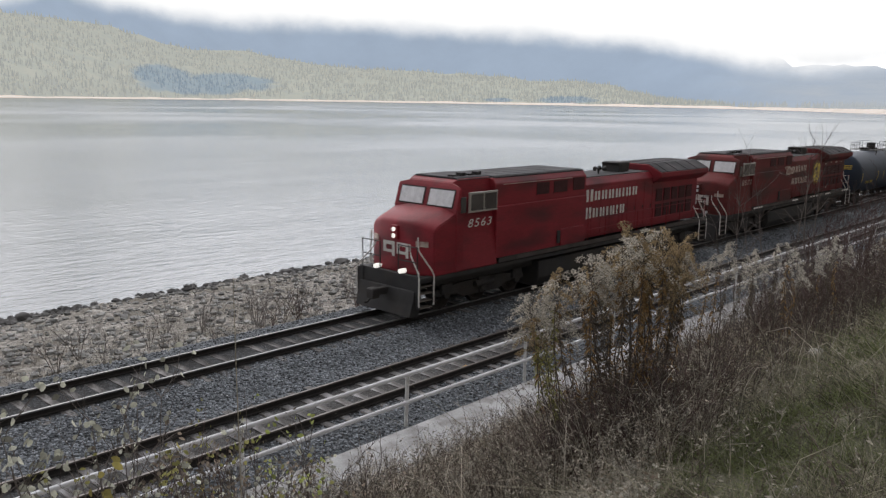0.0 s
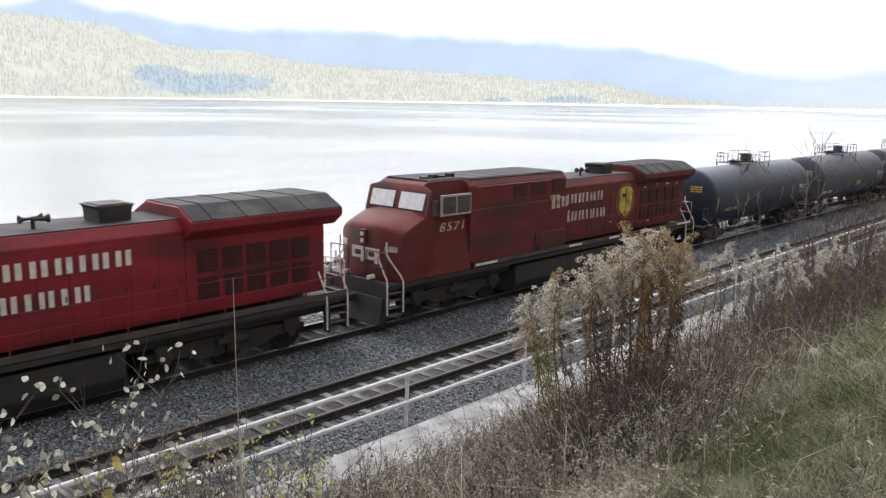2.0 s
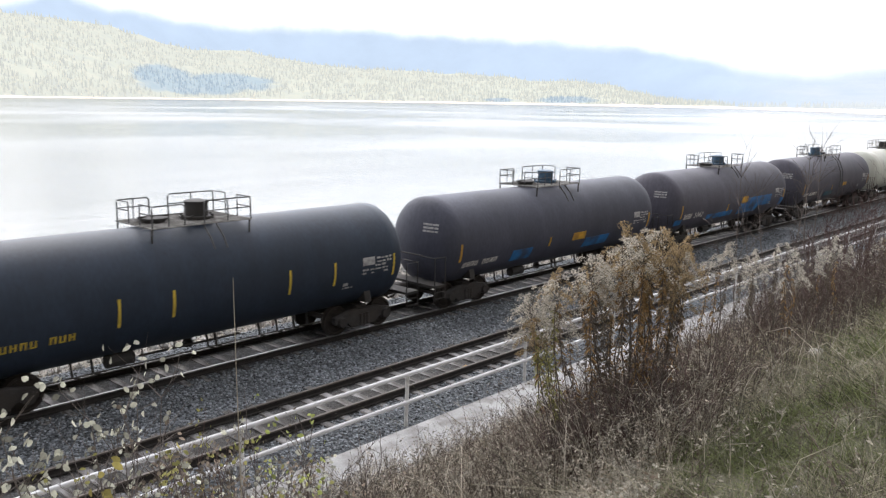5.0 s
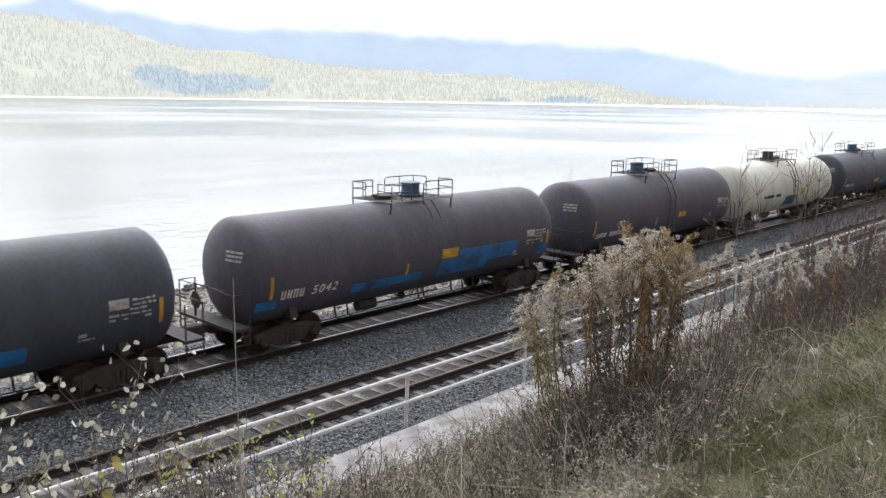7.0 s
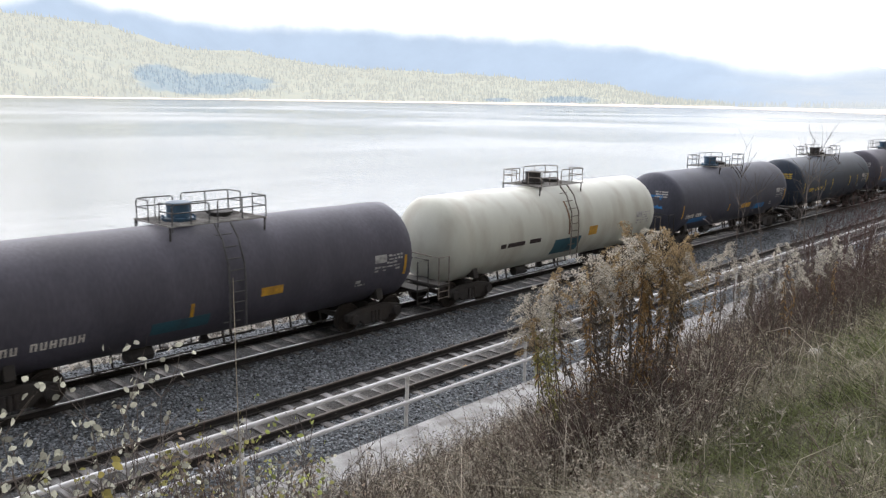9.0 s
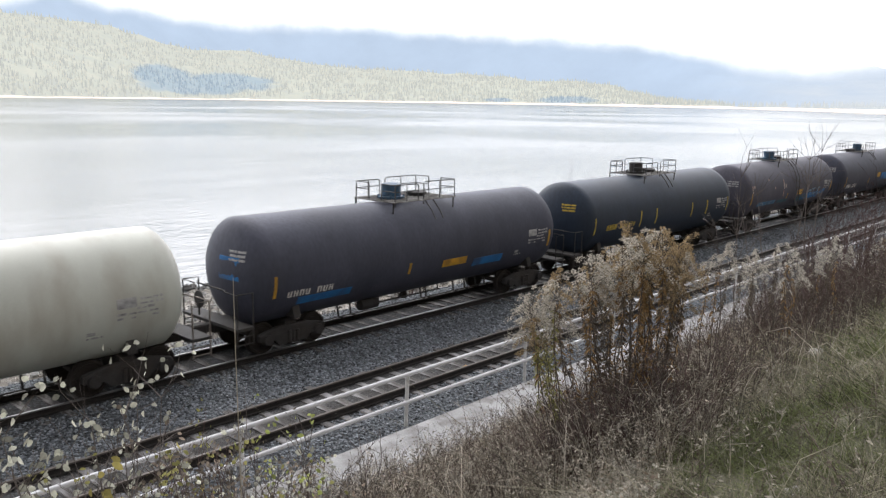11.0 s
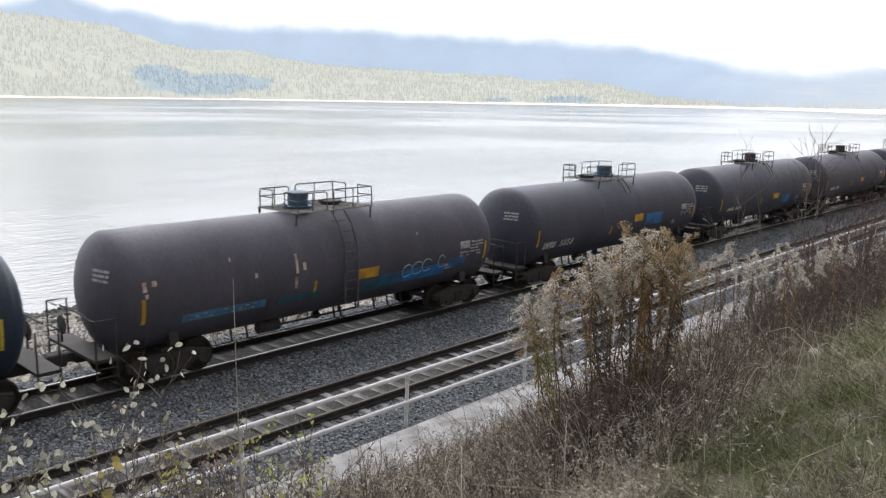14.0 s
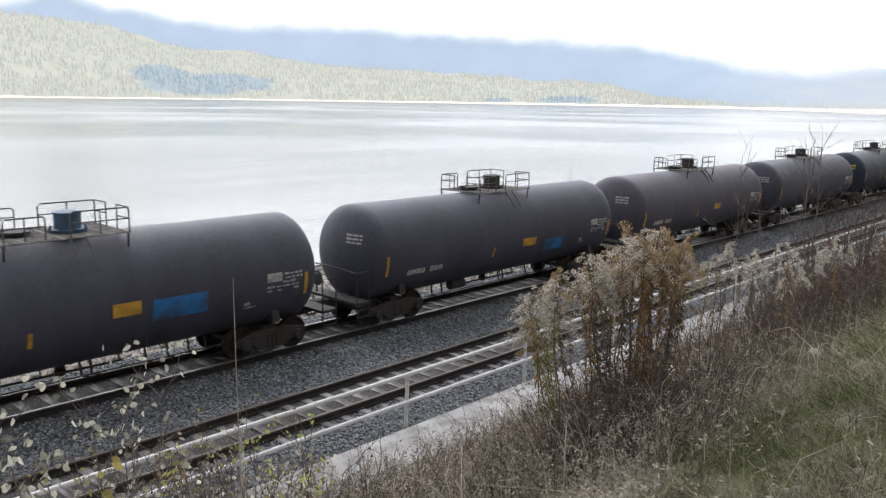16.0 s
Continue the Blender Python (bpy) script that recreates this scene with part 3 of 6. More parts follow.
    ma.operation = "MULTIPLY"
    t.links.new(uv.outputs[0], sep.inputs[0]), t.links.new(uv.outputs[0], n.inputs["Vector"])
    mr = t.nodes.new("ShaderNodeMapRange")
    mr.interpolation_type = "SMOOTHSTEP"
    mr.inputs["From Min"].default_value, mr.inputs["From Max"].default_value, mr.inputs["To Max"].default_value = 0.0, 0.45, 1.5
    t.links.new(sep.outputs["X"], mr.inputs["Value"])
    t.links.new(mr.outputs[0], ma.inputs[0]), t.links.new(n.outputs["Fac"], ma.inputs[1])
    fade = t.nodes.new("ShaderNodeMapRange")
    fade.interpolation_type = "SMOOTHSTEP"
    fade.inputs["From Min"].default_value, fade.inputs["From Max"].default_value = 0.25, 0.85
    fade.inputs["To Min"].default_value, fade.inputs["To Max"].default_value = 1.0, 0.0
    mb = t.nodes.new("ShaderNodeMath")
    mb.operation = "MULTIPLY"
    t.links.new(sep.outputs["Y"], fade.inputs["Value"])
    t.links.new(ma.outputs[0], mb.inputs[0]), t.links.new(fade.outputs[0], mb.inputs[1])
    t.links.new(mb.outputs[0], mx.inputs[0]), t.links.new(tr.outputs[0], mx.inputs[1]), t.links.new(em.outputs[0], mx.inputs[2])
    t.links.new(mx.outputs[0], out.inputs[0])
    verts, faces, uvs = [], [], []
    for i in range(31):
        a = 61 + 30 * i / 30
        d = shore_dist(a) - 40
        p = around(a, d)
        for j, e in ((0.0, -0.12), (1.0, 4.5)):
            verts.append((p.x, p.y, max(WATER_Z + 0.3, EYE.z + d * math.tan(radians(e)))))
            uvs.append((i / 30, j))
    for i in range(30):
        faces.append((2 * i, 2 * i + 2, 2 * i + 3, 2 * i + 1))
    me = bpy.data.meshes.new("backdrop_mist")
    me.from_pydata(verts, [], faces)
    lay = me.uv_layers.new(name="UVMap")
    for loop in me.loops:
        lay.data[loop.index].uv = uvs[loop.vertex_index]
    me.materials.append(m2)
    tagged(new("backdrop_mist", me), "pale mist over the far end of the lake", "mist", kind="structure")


build_clouds()


# ---- tracks ----
def rail_bm(bm, y, x0, x1, head_mat, web_mat):
    pts = [(-0.07, -0.17), (0.07, -0.17), (0.07, -0.155), (0.012, -0.135), (0.012, -0.045), (0.036, -0.035), (0.036, -0.006), (0.03, 0.0), (-0.03, 0.0),
           (-0.036, -0.006), (-0.036, -0.035), (-0.012, -0.045), (-0.012, -0.135), (-0.07, -0.155)]
    before = len(bm.faces)
    prism(bm, [(y + u, v) for u, v in pts], "x", x0, x1)
    bm.faces.ensure_lookup_table()
    for f in list(bm.faces)[before:]:
        c = f.calc_center_median()
        f.material_index = 0 if c.z > -0.022 and len(f.verts) == 4 else 1


def build_track(name, y, x0, x1, head, label):
    track = tagged(new(name), label, "railway track", kind="structure")
    track.location = (0, y, 0)
    for s in (-0.7525, 0.7525):
        bm = B()
        rail_bm(bm, s, x0, x1, head, M["rail_steel"])
        part("rail", bm, head, track, "worn steel rail with polished head", mats=(M["rail_steel"],))
    return track


main_track = build_track("track_main", 0.0, -40, 420, M["rail_head"], "main line railway track with polished steel rails on wooden ties")
siding = build_track("track_siding", -4.82, -30, 420, M["rail_head_dull"], "siding track with dull rails and frosted wooden ties")

# ---- concrete strip ----
bm = B()
prism(bm, [(-8.62, -0.6), (-8.62, -0.30), (-8.55, -0.24), (-7.12, -0.24), (-7.06, -0.28), (-7.06, -0.6)], "x", -20, 130)
tagged(part("pavement", bm, M["concrete"]), "pale weathered concrete strip at the foot of the slope", "concrete strip", kind="structure")


# ---- fence ----
def build_fence():
    fence = tagged(new("pipe_fence"), "low white two-rail pipe fence along the siding", "fence")
    fence.location = (0, -7.0, -0.3)
    for z, r in ((1.29, 0.048), (0.62, 0.048)):
        bm = B()
        tube(bm, [(x, 0, z + 0.01 * noise.noise(Vector((x * 0.2, z, 0)))) for x in np.arange(-1.2, 70, 2.25)], r, 10)
        part("fence_rail", bm, M["fence_white"], fence, "white painted pipe rail", smooth=True)
    for i in range(-2, 14):
        bm = B()
        x = 12.49 + 4.44 * i
        lean = 0.02 * ((i * 37) % 5 - 2)
        tube(bm, [(x + lean, 0.03, 0.02), (x, 0.03, 1.27)], 0.045, 8)
        part("post", bm, M["post_grey"], fence, "grey steel fence post", smooth=True)
    return fence


build_fence()


# ---- rolling stock ----
def wheelset(parent, x, r):
    ob_bm = B()
    for s in (-1, 1):
        lathe(ob_bm, [(s * 0.69, r * 0.3), (s * 0.69, r * 0.86), (s * 0.66, r * 1.05), (s * 0.70, r * 1.05), (s * 0.71, r), (s * 0.82, r * 0.99), (s * 0.82, r * 0.86),
                      (s * 0.77, r * 0.8), (s * 0.76, r * 0.35), (s * 0.85, r * 0.28)], "y", 20)
        for k in range(4):
            a = k * math.pi / 2
            box(ob_bm, r * 0.55 * math.cos(a) - 0.05, r * 0.55 * math.cos(a) + 0.05, s * 0.775 - 0.02, s * 0.775 + 0.02, r * 0.55 * math.sin(a) - 0.05, r * 0.55 * math.sin(a) + 0.05)
    lathe(ob_bm, [(-0.98, 0.07), (-0.72, 0.085), (0.72, 0.085), (0.98, 0.07)], "y", 12)
    w = part("wheelset", ob_bm, M["steel_wheel"], parent, "dark steel wheels on their axle", smooth=True)
    w.location = (x, 0, r)
    return w


def side_frame(bm, x, half, r, s, axles):
    """One cast side of a truck: arched beam, pedestals, springs."""
    y0, y1 = (0.9, 1.08) if s > 0 else (-1.08, -0.9)
    out = [(x - half, r + 0.16), (x - half, r - 0.05), (x - half * 0.55, r - 0.05), (x - half * 0.42, r - 0.24), (x + half * 0.42, r - 0.24),
           (x + half * 0.55, r - 0.05), (x + half, r - 0.05), (x + half, r + 0.16), (x + half * 0.45, r + 0.30), (x - half * 0.45, r + 0.30)]
    prism(bm, out, "y", y0, y1, 0.02)
    for ax in axles:
        lathe(bm, [((y1 if s > 0 else y0) - 0.05 * s, 0.17), ((y1 if s > 0 else y0) + 0.10 * s, 0.15)], "y", 12, (ax, 0, r))
    for k in (-0.13, 0.0, 0.13):
        lathe(bm, [(r - 0.2, 0.06), (r + 0.16, 0.06)], "z", 8, (x + k, (y1 if s > 0 else y0) + 0.02 * s, 0))


def coupler(parent, x, s):
    bm = B()
    box(bm, min(x, x - s * 0.75), max(x, x - s * 0.75), -0.1, 0.1, 0.75, 0.98, 0.02)
    box(bm, min(x + s * 0.1, x - s * 0.22), max(x + s * 0.1, x - s * 0.22), -0.2, 0.17, 0.68, 1.02, 0.04)
    tube(bm, [(x - s * 0.5, 0.32, 0.85), (x - s * 0.1, 0.34, 0.45), (x + s * 0.05, 0.3, 0.5)], 0.035)
    return part("coupler", bm, M["truck_black"], parent, "rusty knuckle coupler with air hose")


def letters(parent, x, z, h, widths, material, y, name="lettering", gap=0.16):
    """A line of lettering as plain upright bars on the side that faces -y."""
    for w in widths:
        ww = w * h
        bm = B()
        k = ww * 0.36 if w > 0.5 else ww
        # the forward letters lie on the flush cabinet, which stands further out
        ya, yb = (-1.512, -1.37) if x < -0.55 else (y - 0.006, y + 0.004)
        box(bm, x, x + k, ya, yb, z, z + h)
        if w > 0.5:
            box(bm, x + ww - k, x + ww, ya, yb, z, z + h)
        part(name, bm, material, parent)
        x += ww + gap * h
    return x


def digits(parent, text, x, z, h, material, y, name="number", wide=1.0):
    cu = bpy.data.curves.new(name, "FONT")
    cu.body, cu.size, cu.extrude = text, h * 1.38, 0.003
    cu.space_character, cu.shear = 1.22, 0.22
    tmp = bpy.data.objects.new(name, cu)
    me = bpy.data.meshes.new_from_object(tmp)
    bpy.data.objects.remove(tmp)
    me.transform(Matrix.Diagonal((wide, 1, 1, 1)))
    me.materials.clear()
    me.materials.append(material)
    ob = new(name, me)
    ob.parent = parent
    ob.matrix_local = pose(x, y, z, 90, 0, 0)
    return ob


WHEELS = []


def build_locomotive(paint, number, shield, text_mat, label, sill_marks):
    """Six-axle freight engine, 22.3 m long, front towards -x, origin on the rails at mid length."""
    L = tagged(new("locomotive"), label, "locomotive", "train engines")
    # frame and walkway
    bm = B()
    box(bm, -10.2, 10.35, -1.50, 1.50, 1.28, 1.42)
    box(bm, -10.1, 10.3, -1.1, 1.1, 0.95, 1.28)
    box(bm, -10.25, -10.1, -1.45, 1.45, 0.75, 1.5, 0.02)
    box(bm, 10.3, 10.45, -1.45, 1.45, 0.75, 1.5, 0.02)
    part("underframe", bm, M["black_frame"], L, "black steel frame")
    for s in (-1, 1):
        bm = B()
        box(bm, -6.2, 10.3, s * 1.505 - 0.025, s * 1.505 + 0.025, 1.46, 1.62)
        part("side_sill", bm, M["sill_dark"] if s < 0 else paint, L, "dusty dark walkway sill")
    # plough
    bm = B()
    prism(bm, [(-10.1, 0.12), (-10.55, 0.16), (-10.42, 0.55), (-10.32, 1.0), (-10.1, 1.0)], "y", -1.35, 1.35, 0.02)
    part("snow_plough", bm, M["black_frame"], L, "black steel plough under the nose")
    # fuel tank
    bm = B()
    prism(bm, [(-1.42, 1.15), (-1.42, 0.5), (-1.2, 0.14), (1.2, 0.14), (1.42, 0.5), (1.42, 1.15)], "x", -3.65, 3.5, 0.03)
    part("fuel_tank", bm, M["black_frame"], L, "large black fuel tank")
    # nose and cab
    bm = B()
    side = [(-9.56, 1.42), (-9.56, 2.88), (-9.40, 3.06), (-8.46, 3.46), (-8.1, 3.46), (-8.1, 1.42)]
    mid = [(-9.88, 1.42), (-9.88, 3.08), (-9.72, 3.26), (-8.52, 3.60), (-8.1, 3.60), (-8.1, 1.42)]
    secs = [[bm.verts.new((x, y, z)) for x, z in pts] for y, pts in ((-1.5, side), (-0.78, mid), (0.78, mid), (1.5, side))]
    for a, b_ in zip(secs, secs[1:]):
        for i in range(6):
            bm.faces.new((a[i], a[(i + 1) % 6], b_[(i + 1) % 6], b_[i]))
    bm.faces.new(secs[0]), bm.faces.new(secs[-1][::-1])
    bmesh.ops.bevel(bm, geom=list(bm.edges), offset=0.035, segments=2, affect="EDGES")
    part("nose", bm, paint, L, "red sloped nose", smooth=True)
    bm = B()
    cab = [(-8.54, 3.50), (-8.32, 4.26), (-8.22, 4.44), (-7.98, 4.55), (-6.3, 4.55), (-6.3, 1.42), (-8.54, 1.42)]
    prism(bm, cab, "y", -1.53, 1.53, 0.04)
    for v in bm.verts:
        if v.co.z > 4.38:
            v.co.y *= 0.70
    part("cab", bm, paint, L, "wide red crew cab")
    bm = B()
    prism(bm, [(-1.1, 4.5), (1.1, 4.5), (0.95, 4.60), (-0.95, 4.60)], "x", -8.02, -6.25, 0.02)
    for k in range(4):
        box(bm, -7.85 + 0.42 * k, -7.62 + 0.42 * k, -0.7, -0.45, 4.59, 4.66 + 0.05 * (k % 2))
    part("cab_roof", bm, M["roof_dark"], L, "sooty dark cab roof")
    # windshields on the raked front
    for y0, y1 in ((-1.28, -0.14), (0.14, 1.28)):
        for nm, grow, lift, mt in (("windshield_frame", 0.05, 0.012, M["vent_dark"]), ("windshield", 0.0, 0.03, M["glass_front"])):
            bm = B()
            d = Vector((0.22, 0, 0.73)).normalized()
            out = Vector((-d.z, 0, d.x))
            base = Vector((-8.54, 0, 3.50))
            q = []
            for s_, w in ((0.14 - grow, 0), (0.70 + grow, 1)):
                for yy in (y0 - grow, y1 + grow):
                    q.append(base + d * s_ + Vector((0, yy, 0)))
            lo = [bm.verts.new(v - out * 0.02) for v in q]
            hi = [bm.verts.new(v + out * lift) for v in q]
            order = (0, 1, 3, 2)
            bm.faces.new([hi[i] for i in order])
            bm.faces.new([lo[i] for i in order[::-1]])
            for a, b_ in zip(order, order[1:] + order[:1]):
                bm.faces.new((lo[a], lo[b_], hi[b_], hi[a]))
            part(nm, bm, mt, L)
    # side windows
    for s in (-1, 1):
        bm = B()
        box(bm, -7.93, -6.42, s * 1.535 - 0.03, s * 1.535 + 0.03, 3.42, 4.12, 0.01)
        fr = part("window", bm, M["window_frame"], L, "grey framed sliding cab window")
        for a, b_ in ((-7.83, -7.20), (-7.12, -6.48)):
            bm = B()
            box(bm, a, b_, s * 1.555 - 0.02, s * 1.555 + 0.02, 3.49, 4.05)
            part("pane", bm, M["glass_dark"], fr)
        bm = B()
        box(bm, -8.34, -8.06, s * 1.535 - 0.012, s * 1.535 + 0.012, 3.44, 3.98, 0.01)
        part("quarter_window", bm, M["glass_dark"], L)
    # hood behind the cab, flush and tall
    for s in (-1, 1):
        bm = B()
        box(bm, -6.34, -0.6, min(s * 0.6, s * 1.47), max(s * 0.6, s * 1.505), 1.62, 3.5, 0.02)
        part("equipment_cabinet", bm, paint, L, "flush red equipment cabinet")
    bm = B()
    prism(bm, [(-1.38, 3.45), (1.38, 3.45), (1.38, 4.30), (1.2, 4.5), (-1.2, 4.5), (-1.38, 4.30)], "x", -6.33, -0.55, 0.03)
    part("brake_housing", bm, paint, L, "red upper hood with vents")
    bm = B()
    box(bm, -6.2, -0.57, -1.21, 1.21, 4.48, 4.53)
    part("hood_roof", bm, M["roof_dark"], L, "dirty hatch covered roof")
    for k in range(6):
        bm = B()
        box(bm, -6.1 + 0.93 * k, -5.25 + 0.93 * k, -1.1, 1.1, 4.525, 4.555, 0.01)
        part("hatch", bm, M["roof_dark"], L)
    for a, b_, z0, z1 in ((-3.9, -3.1, 3.75, 4.2), (-2.8, -1.9, 3.75, 4.2), (-1.5, -0.7, 3.75, 4.25)):
        bm = B()
        box(bm, a, b_, -1.395, -1.36, z0, z1)
        for k in range(6):
            zz = z0 + 0.03 + k * (z1 - z0) / 6
            box(bm, a + 0.03, b_ - 0.03, -1.405, -1.36, zz, zz + 0.03)
        part("louvre_vent", bm, M["vent_red"], L, "dark louvred vent")
    bm = B()
    box(bm, -5.9, -1.6, -1.40, -1.36, 4.255, 4.275)
    part("hood_stripe", bm, M["worn_white"], L, "thin pale line along the upper hood")
    # engine hood
    bm = B()
    prism(bm, [(-1.16, 1.62), (1.16, 1.62), (1.16, 3.85), (0.95, 4.12), (-0.95, 4.12), (-1.16, 3.85)], "x", -0.56, 5.3, 0.02)
    part("engine_hood", bm, paint, L, "long red engine hood")
    for k in range(8):
        bm = B()
        a = -0.48 + 0.72 * k
        box(bm, a, a + 0.69, -1.172, -1.15, 1.75, 3.7, 0.004)
        d = part("hood_door", bm, paint, L)
        bm = B()
        box(bm, a + 0.58, a + 0.62, -1.19, -1.165, 2.5, 2.66)
        part("latch", bm, M["black_frame"], d)
    bm = B()
    box(bm, -0.5, 5.3, -0.93, 0.93, 4.115, 4.15)
    part("engine_roof", bm, M["roof_dark"], L, "sooty engine roof")
    bm = B()
    prism(bm, [(3.48, 4.12), (4.28, 4.12), (4.28, 4.46), (4.40, 4.56), (3.36, 4.56), (3.48, 4.46)], "y", -0.45, 0.45, 0.02)
    box(bm, 3.5, 4.25, -0.4, 0.4, 4.5, 4.585, 0.01)
    part("smokestack", bm, M["black_frame"], L, "black exhaust stack")
    bm = B()
    lathe(bm, [(0, 0.05), (0.25, 0.05)], "z", 8, (2.0, -0.3, 4.13))
    for k, dx in ((0, -0.3), (0.12, 0.25), (-0.12, 0.32)):
        lathe(bm, [(0, 0.035), (dx * 0.6, 0.04), (dx, 0.11)], "x", 10, (2.0, -0.3 + k, 4.38))
    part("air_horn", bm, M["black_frame"], L, "black triple air horn")
    # radiator section with overhanging wings
    bm = B()
    prism(bm, [(-1.16, 1.62), (1.16, 1.62), (1.16, 3.75), (-1.16, 3.75)], "x", 5.3, 9.75, 0.02)
    part("radiator_body", bm, paint, L, "red radiator section")
    bm = B()
    prism(bm, [(-1.16, 3.58), (-1.54, 3.88), (-1.54, 4.10), (-0.85, 4.44), (0.85, 4.44), (1.54, 4.10), (1.54, 3.88), (1.16, 3.58)], "x", 5.3, 10.15, 0.03)
    part("radiator_wing", bm, paint, L, "red flared radiator wing")
    bm = B()
    for a, b_, lift in ((5.36, 10.1, 0.02), (5.9, 5.96, 0.04), (6.9, 6.96, 0.04), (7.9, 7.96, 0.04), (8.9, 8.96, 0.04)):
        for s in (-1, 1):
            prism(bm, [(s * 1.52, 4.08), (s * 1.52, 4.105 + lift), (s * 0.85, 4.445 + lift), (s * 0.85, 4.42)], "x", a, b_)
        prism(bm, [(-0.85, 4.42), (0.85, 4.42), (0.85, 4.445 + lift), (-0.85, 4.445 + lift)], "x", a, b_)
    part("radiator_grille", bm, M["roof_dark"], L, "sooty ribbed radiator grille")
    bm = B()
    box(bm, 5.33, 10.1, -1.556, -1.53, 3.90, 4.08)
    part("wing_edge", bm, paint, L, "red wing edge")
    for a, b_, z0, z1 in [(5.62 + 0.74 * k, 6.22 + 0.74 * k, z0, z0 + 0.58) for k in range(5) for z0 in (2.0, 2.72)]:
        bm = B()
        box(bm, a, b_, -1.18, -1.15, z0, z1)
        for k in range(7):
            zz = z0 + 0.04 + k * (z1 - z0) / 7
            box(bm, a + 0.04, b_ - 0.04, -1.20, -1.15, zz, zz + 0.05)
        part("radiator_vent", bm, M["vent_red"], L)
    for x, z, w in ((5.9, 3.42, 0.22), (7.0, 3.50, 0.12), (7.9, 3.46, 0.3), (8.9, 3.44, 0.2), (3.1, 2.1, 0.15), (6.3, 1.85, 0.18)) if shield else ():
        bm = B()
        prism(bm, [(x, z), (x + w, z + 0.02), (x + w * 0.9, z + 0.08), (x + 0.02, z + 0.07)], "y", -1.185, -1.155)
        part("peeled_patch", bm, M["worn_white"], L, "pale peeled paint")
    # steps, railings
    for x in (-9.95, 9.95):
        for s in (-1, 1):
            bm = B()
            prism(bm, [(x - 0.34, 0.4), (x - 0.30, 0.4), (x - 0.30, 1.38), (x + 0.30, 1.38), (x + 0.30, 0.4), (x + 0.34, 0.4), (x + 0.34, 1.45), (x - 0.34, 1.45)], "y", s * 1.4 - 0.14, s * 1.4 + 0.14)
            lad = part("step_frame", bm, M["black_frame"], L, "black boarding steps")
            for k in range(4):
                bm = B()
                box(bm, x - 0.3, x + 0.3, s * 1.4 - 0.12, s * 1.4 + 0.12, 0.42 + 0.24 * k, 0.45 + 0.24 * k)
                part("tread", bm, M["grey_sill"], lad)
            for dx in (-0.42, 0.36):
                bm = B()
                xf = x + dx
                if x < 0 and dx < 0:
                    tube(bm, [(-10.3, s * 1.54, 0.5), (-10.3, s * 1.54, 1.42), (-10.24, s * 1.46, 1.6), (-10.12, s * 0.98, 2.1), (-10.06, s * 0.86, 2.3), (-10.06, s * 0.86, 2.5)], 0.026, 8)
                elif x < 0:
                    tube(bm, [(-9.62, s * 1.56, 0.5), (-9.62, s * 1.56, 1.5), (-9.68, s * 1.50, 1.68), (-9.93, s * 1.24, 2.2), (-9.97, s * 1.16, 2.35), (-9.97, s * 1.14, 2.75)], 0.026, 8)
                else:
                    tube(bm, [(xf, s * 1.54, 0.5), (xf, s * 1.54, 1.45), (xf, s * 1.50, 1.6), (xf, s * 1.05, 2.35), (xf, s * 1.0, 2.45), (xf, s * 1.0, 2.72)], 0.026, 8)
                part("handrail", bm, M["white_paint"], L, "white grab rail", smooth=True)
    for s in (-1, 1):
        bm = B()
        for z in (2.05, 2.5):
            tube(bm, [(-0.5, s * 1.46, z), (4.5, s * 1.46, z), (10.2, s * 1.46, z)], 0.016, 6)
        for k in range(9):
            tube(bm, [(-0.4 + 1.32 * k, s * 1.46, 1.42), (-0.4 + 1.32 * k, s * 1.46, 2.5)], 0.018, 6)
        part("side_railing", bm, paint, L)
    for x in (-10.2, 10.35):
        for s in (-1, 1):
            bm = B()
            tube(bm, [(x, s * 0.45, 1.45), (x, s * 0.45, 2.45), (x, s * 1.35, 2.45), (x, s * 1.35, 1.45)], 0.024, 6)
            tube(bm, [(x, s * 0.45, 1.95), (x, s * 1.35, 1.95)], 0.02, 6)
            part("end_railing", bm, M["white_paint"] if x > 0 else M["black_frame"], L, "end platform railing", smooth=True)
    # battery box beside the cab
    bm = B()
    box(bm, -2.4, -0.75, -1.52, -1.44, 1.62, 2.3, 0.02)
    bb = part("battery_box", bm, paint, L, "red battery box")
    bm = B()
    box(bm, -2.62, -2.42, -1.53, -1.46, 1.75, 2.25, 0.02)
    part("box_handle", bm, M["black_frame"], bb)
    # lights and number boards
    for nm, y, z, r in (("headlight", 0, 2.9, 0.075), ("headlight", 0, 2.68, 0.075), ("ditch_light", -0.62, 1.58, 0.075), ("ditch_light", 0.62, 1.58, 0.075)):
        bm = B()
        x = -10.02 if z > 2 else -10.3
        lathe(bm, [(x, r), (x + 0.25, r * 1.1)], "x", 14, (0, y, z))
        part(nm, bm, M["lamp_glow"] if not shield else M["glass_front"], L, "lit round lamp" if not shield else "unlit round lamp")
    bm = B()
    box(bm, -9.99, -9.77, -0.15, 0.15, 2.56, 3.04, 0.02)
    part("headlight_housing", bm, paint, L)
    for s in (-1, 1):
        bm = B()
        prism(bm, [(-9.86, s * 0.92), (-9.68, s * 1.33), (-9.65, s * 1.31), (-9.83, s * 0.90)], "z", 2.40, 2.58)
        part("number_board", bm, M["worn_white"], L, "small number board")
    for y0, y1 in ((-0.62, -0.05), (0.05, 0.62)):
        bm = B()
